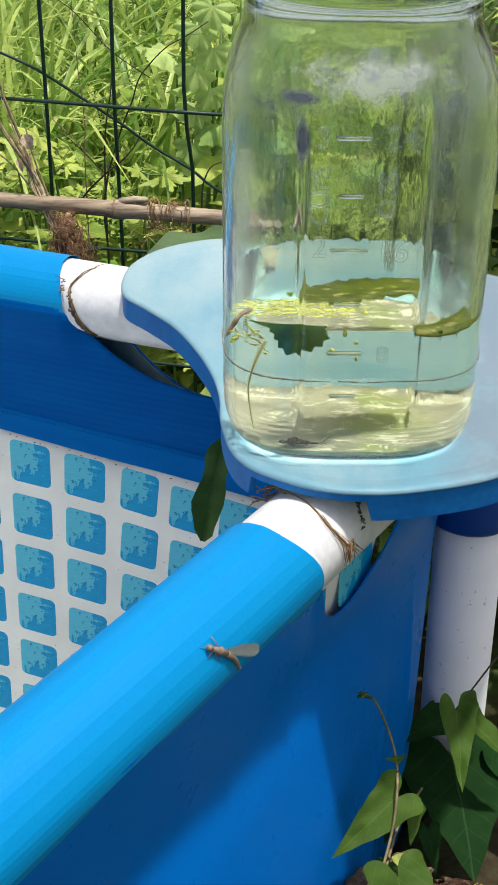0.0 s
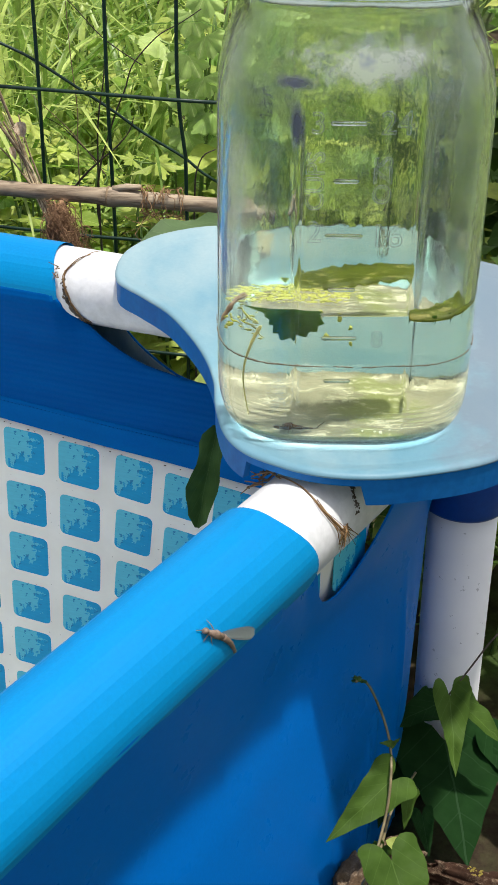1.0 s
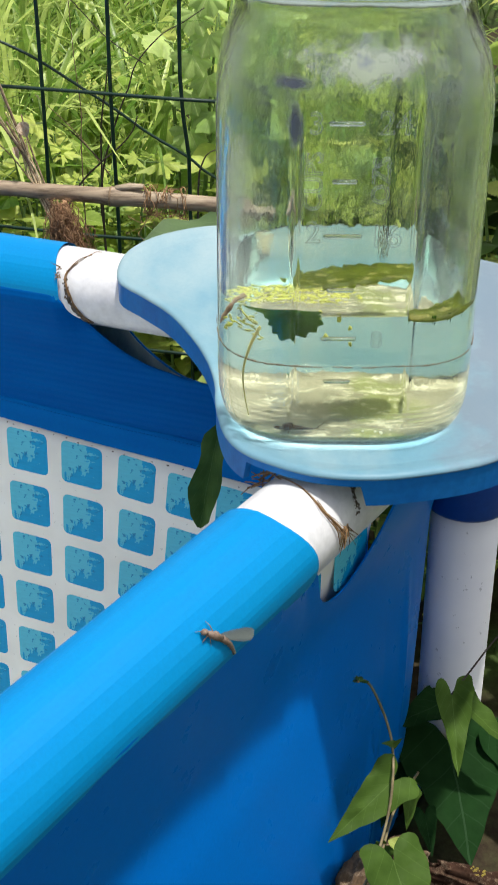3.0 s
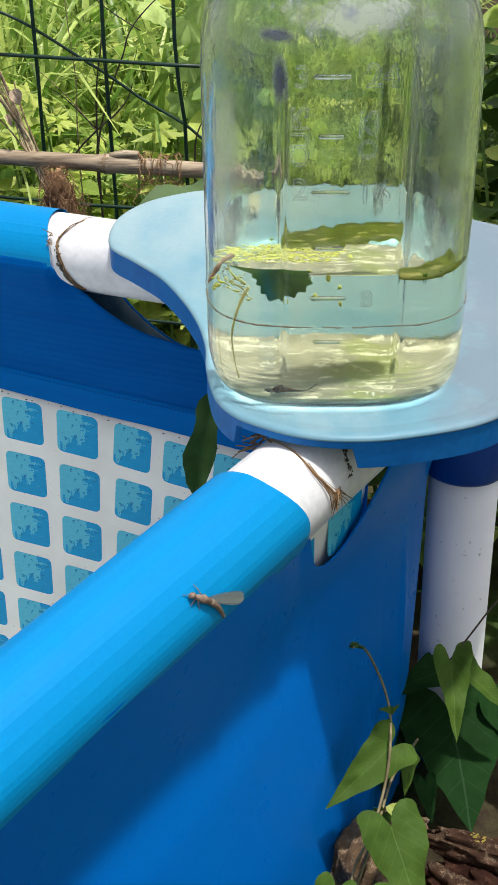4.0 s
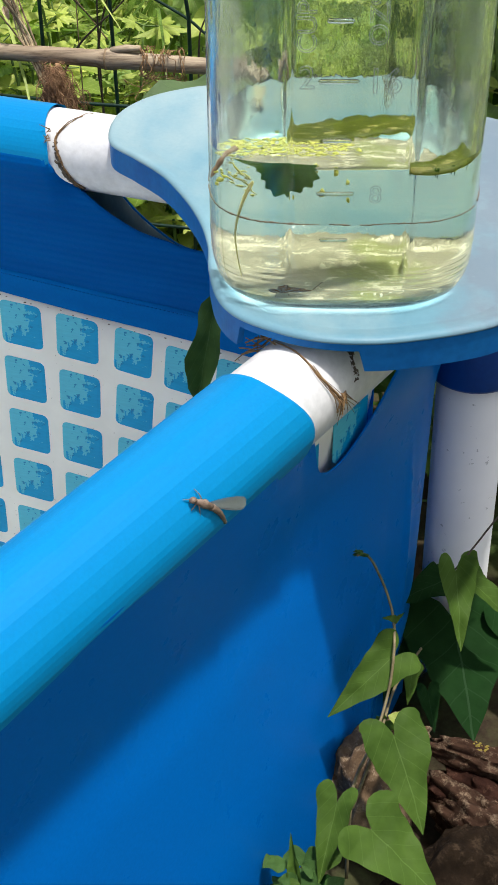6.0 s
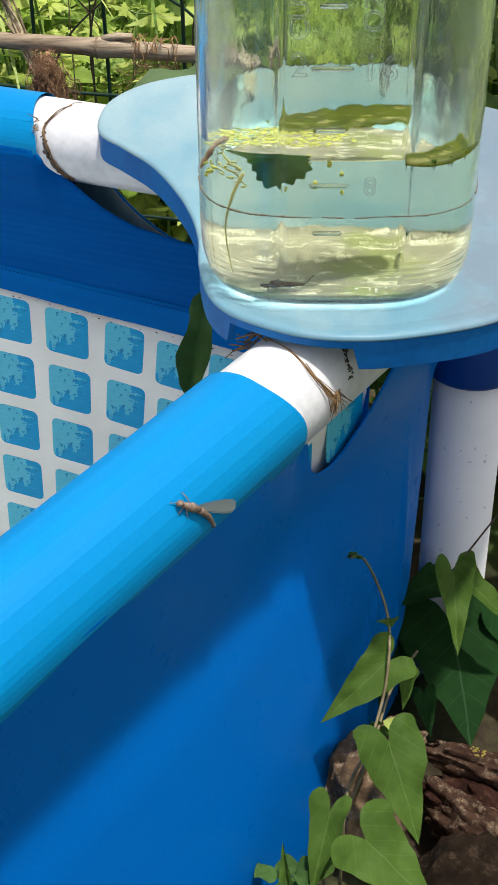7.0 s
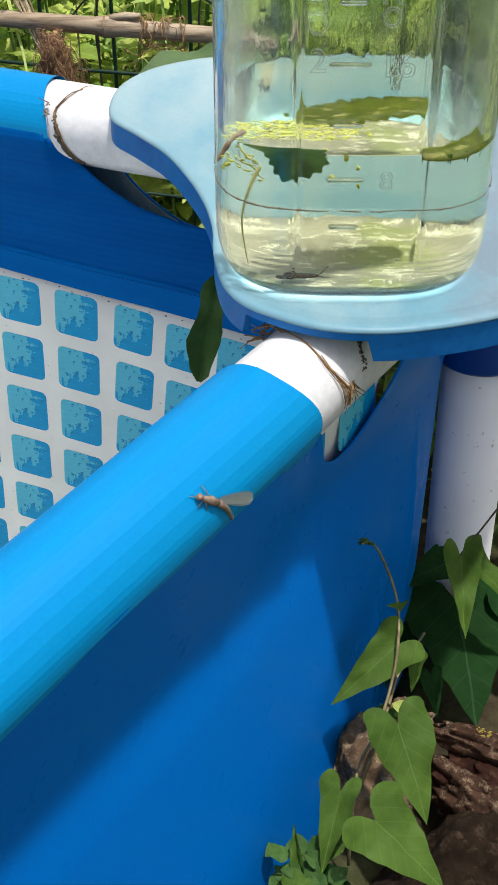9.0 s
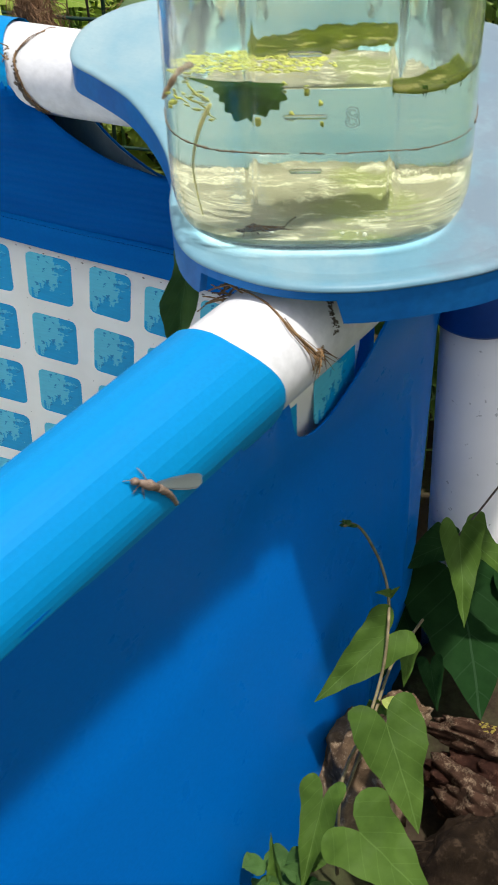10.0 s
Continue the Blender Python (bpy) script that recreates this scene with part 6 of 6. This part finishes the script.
def build_vine():
    vi = thing("bindweed_vine", "green bindweed vine with arrow-shaped leaves by the pool wall", "vine", (0.009, -0.113, 0.50))
    main = [(0.0085, -0.116, 0.480), (0.0089, -0.1128, 0.5198), (0.0119, -0.1021, 0.5261), (0.0182, -0.0946, 0.5365), (0.0244, -0.0795, 0.5480), (0.0266, -0.0700, 0.5600), (0.0272, -0.0575, 0.5650),
            (0.0254, -0.0490, 0.5700), (0.0222, -0.0495, 0.5795), (0.0175, -0.0547, 0.5936), (0.0136, -0.0605, 0.6022), (0.0106, -0.0650, 0.6053)]
    path = smooth_path(main, 6)
    bm = bmesh.new()
    tube(bm, path, [0.00068 - 0.0002 * i / len(path) for i in range(len(path))], 8)
    part("stem", bm, M_STEM, vi)
    bm = bmesh.new()
    tube(bm, smooth_path([(0.0443, -0.0265, 0.5196), (0.0345, -0.0500, 0.5290), (0.0281, -0.0658, 0.5336), (0.0215, -0.0880, 0.5350), (0.010, -0.11, 0.515)], 6), 0.0006, 8)
    part("stem", bm, M_STEM, vi)
    bm = bmesh.new()
    tube(bm, smooth_path([(0.0556, -0.0255, 0.5645), (0.0650, -0.0150, 0.5690), (0.0760, -0.0020, 0.5740), (0.085, 0.006, 0.578)], 5), 0.0004, 6)
    part("stem", bm, M_TWIG, vi)
    L = (
        ((0.0262, -0.0683, 0.5553), (0.0010, -0.0890, 0.5437), (0.25, -0.55, 0.80), 0.88, 0.22),
        ((0.0556, -0.0275, 0.5640), (0.0565, -0.0560, 0.5475), (0.15, -0.55, 0.85), 0.75, 0.35),
        ((0.0640, -0.0060, 0.5440), (0.0870, -0.0200, 0.5300), (0.2, -0.2, 0.95), 0.9, 0.3),
        ((0.0250, -0.1000, 0.5455), (0.0360, -0.1290, 0.5240), (0.10, -0.45, 0.90), 1.1, 0.12),
        ((0.0145, -0.1373, 0.5370), (0.0400, -0.1560, 0.5224), (0.05, -0.35, 0.95), 1.25, 0.15),
        ((0.0031, -0.1200, 0.5304), (-0.0050, -0.1460, 0.5170), (-0.15, -0.45, 0.90), 0.75, 0.45),
        ((0.0240, -0.0870, 0.5425), (0.0345, -0.0915, 0.5410), (0.1, -0.4, 0.9), 0.8, 0.1),
        ((0.0240, -0.0830, 0.5350), (0.0180, -0.0800, 0.5230), (0.3, -0.6, 0.8), 1.0, 0.1),
        ((0.0272, -0.0575, 0.5660), (0.0225, -0.0600, 0.5690), (0.0, -0.6, 0.8), 0.8, 0.1),
        ((0.0275, -0.0575, 0.5650), (0.0315, -0.0560, 0.5680), (0.2, -0.6, 0.8), 0.8, 0.1),
        ((0.0345, -0.0700, 0.5500), (0.0330, -0.0780, 0.5380), (0.2, -0.6, 0.8), 0.8, 0.1),
        ((-0.0125, -0.1400, 0.5150), (-0.0150, -0.1330, 0.5290), (-0.3, -0.7, 0.5), 0.5, 0.5),
    )
    for i, (b, t, n, w, fo) in enumerate(L):
        leaf_part("leaf", b, t, n, M_WEED if i == 6 else M_VINE, vi, "ovate" if i == 6 else "heart", 40 + i, fo, 0.18, w, "yellow-green young leaf" if i == 6 else "")
    bm = bmesh.new()
    rng = random.Random(3)
    for k in range(8):
        blob(bm, (0.0118 + 0.0012 * rng.gauss(0, 1), -0.0632 + rng.uniform(-0.001, 0.001), 0.6045 + rng.uniform(-0.0008, 0.0012)), (0.0010, 0.0006, 0.0006), k, 0.6, 2)
    for k in range(9):
        a = Vector((0.0112, -0.0640, 0.6052))
        tube(bm, [a, a + Vector((rng.uniform(-0.0035, 0.0012), rng.uniform(-0.001, 0.001), rng.uniform(-0.0006, 0.0026)))], [0.00025, 0.00008], 5)
    part("shoot_tip", bm, M_DULLDARK, vi, "dark curled shoot tip")
    low = thing("bindweed_vine", "large-leaved vine by the white leg, shade put in its dark green", "vine", (0.06, 0.0, 0.47))
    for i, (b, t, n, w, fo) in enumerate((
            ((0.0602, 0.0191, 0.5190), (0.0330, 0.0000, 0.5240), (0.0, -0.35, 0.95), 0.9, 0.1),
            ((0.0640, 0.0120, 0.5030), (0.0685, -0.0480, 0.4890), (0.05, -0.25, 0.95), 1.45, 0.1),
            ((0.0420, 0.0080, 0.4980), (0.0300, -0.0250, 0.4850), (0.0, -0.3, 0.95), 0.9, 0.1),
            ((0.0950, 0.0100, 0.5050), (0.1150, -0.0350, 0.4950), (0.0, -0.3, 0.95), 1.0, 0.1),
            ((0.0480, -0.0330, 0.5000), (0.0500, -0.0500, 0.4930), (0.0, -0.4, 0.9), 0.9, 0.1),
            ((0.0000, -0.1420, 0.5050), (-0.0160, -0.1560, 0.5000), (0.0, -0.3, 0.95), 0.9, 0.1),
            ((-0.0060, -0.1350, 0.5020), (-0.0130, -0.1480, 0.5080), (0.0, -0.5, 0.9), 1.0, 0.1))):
        leaf_part("leaf", b, t, n, M_SHADELEAF, low, "heart", 70 + i, fo, 0.2, w)
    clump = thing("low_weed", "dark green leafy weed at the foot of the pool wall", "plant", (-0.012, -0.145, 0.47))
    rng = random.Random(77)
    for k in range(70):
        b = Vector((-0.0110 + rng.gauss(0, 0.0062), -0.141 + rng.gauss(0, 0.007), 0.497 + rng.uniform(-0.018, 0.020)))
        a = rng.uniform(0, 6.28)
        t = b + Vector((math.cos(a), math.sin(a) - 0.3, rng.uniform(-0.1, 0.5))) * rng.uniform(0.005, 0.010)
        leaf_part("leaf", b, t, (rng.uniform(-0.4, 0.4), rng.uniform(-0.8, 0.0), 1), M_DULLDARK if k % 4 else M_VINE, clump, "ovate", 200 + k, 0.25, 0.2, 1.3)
    hang = thing("hanging_leaf", "dark green leaf hanging inside the pool below the tray", "leaf", (-0.047, 0.063, 0.64))
    leaf_part("blade", (-0.0450, 0.0600, 0.6480), (-0.0560, 0.0430, 0.6020), (-0.2, -0.9, 0.3), M_DULLDARK, hang, "strap", 90, 0.6, 0.25, 0.82)
    bk = thing("broad_leaf", "large dull green leaf behind the tray", "leaf", (-0.07, 0.17, 0.69))
    leaf_part("blade", (-0.036, 0.188, 0.6945), (-0.096, 0.170, 0.6865), (0.05, -0.1, 1), M_DULL, bk, "ovate", 91, 0.25, 0.2, 0.95)


def build_stones():
    def rock(c, r, seed, mat, label, rough=0.35, turn=(0, 0, 0)):
        bm = bmesh.new()
        blob(bm, (0, 0, 0), r, seed, rough, 5, 1.7)
        for v in bm.verts:
            v.co += v.co.normalized() * 0.0016 * noise.fractal(v.co * 260, 1.0, 2.0, 3)
        return tagged(part("stone" if mat is not M_ROTTEN else "rotten_log", bm, mat, m=pose(*c, *turn)), label, "stone" if mat is not M_ROTTEN else "log", "stones beside the pool")
    rock((0.0215, -0.0780, 0.4810), (0.0170, 0.026, 0.037), 3, M_STONE, "rough grey-brown stone beside the pool wall", 0.3, (0, 0, -30))
    rock((0.0640, -0.1140, 0.4600), (0.046, 0.028, 0.034), 8, M_BARK, "large dark brown rough stone", 0.25, (0, 12, 20))
    # a solid heartwood lump fills the hollow, its shade put in the colour
    log = thing("rotten_log", "reddish brown rotten log with a dark hollow and pale bark rim", "log", (0.075, -0.075, 0.46))
    for name, c, r, turn, seed, mat, note in (("bark_rim", (0.0800, -0.0650, 0.4870), (0.038, 0.0060, 0.0080), -16, 13, M_ROTTEN, "pale crumbling bark rim"),
                                              ("hollow", (0.0800, -0.0760, 0.4735), (0.036, 0.0140, 0.0110), -20, 31, M_HEART, "dark red heartwood lump, a hollow's shade in its colour"),
                                              ("lower_bark", (0.0790, -0.0960, 0.4700), (0.042, 0.0110, 0.0170), -42, 19, M_ROTTEN, "pale crusted lower bark")):
        bm = bmesh.new()
        blob(bm, (0, 0, 0), r, seed, 0.3, 5, 2.2)
        for v in bm.verts:
            v.co += v.co.normalized() * (0.0020 * noise.fractal(v.co * 150, 1.0, 2.0, 4) + 0.0011 * noise.fractal(v.co * 420, 1.0, 2.0, 3))
        ob = part(name, bm, mat, log, note, m=pose(*c, 0, 6, turn))
        if name == "bark_rim":
            rim, place = ob, pose(*c, 0, 6, turn)
    rock((0.0330, -0.0640, 0.5040), (0.010, 0.008, 0.009), 17, M_STONE, "small crumbly grey stone", 0.5)
    rock((0.1100, -0.1200, 0.4560), (0.035, 0.03, 0.03), 23, M_BARK, "dark rough stone in the bed", 0.3)
    rock((-0.0150, -0.1700, 0.4450), (0.030, 0.03, 0.028), 29, M_BARK, "dark rough stone in the bed", 0.3)
    spots = sorted((place @ v.co for v in rim.data.vertices), key=lambda p: (p.x - 0.069) ** 2 + (p.y + 0.060) ** 2 - 0.2 * p.z * 0.01)
    bm = bmesh.new()
    for k in range(30):
        blob(bm, spots[k], (0.0007, 0.0005, 0.0002), k, 0.8, 1)
    tagged(part("lichen", bm, M_MOSS), "small yellow lichen patch on the log", "lichen")


build_ground()
build_pool_floor()
build_frame()
build_liner()
build_tray()
build_jar()
build_water()
build_floaters()
nymph = build_nymph()
build_insect()
build_roots()
build_fence()
build_cane()
build_dry_plants()
build_vine()
build_stones()
build_weeds()
build_grass()
build_lawn()


def motions():
    """The nymph shifts a little on the jar bottom."""
    at = nymph.matrix_basis.translation.copy()
    walk(nymph, [(t, Matrix.Translation(at) @ pose(dx, 0, dz, 0, turn, 0)) for t, dx, dz, turn in (
        (0.0, 0, 0, 0), (3.0, 0, 0, 0), (4.5, 0, 0, 0), (5.5, 0, 0, -1), (7.0, 0, 0, -5), (8.5, 0, 0, -6), (10.0, 0, 0, -6))])


motions()
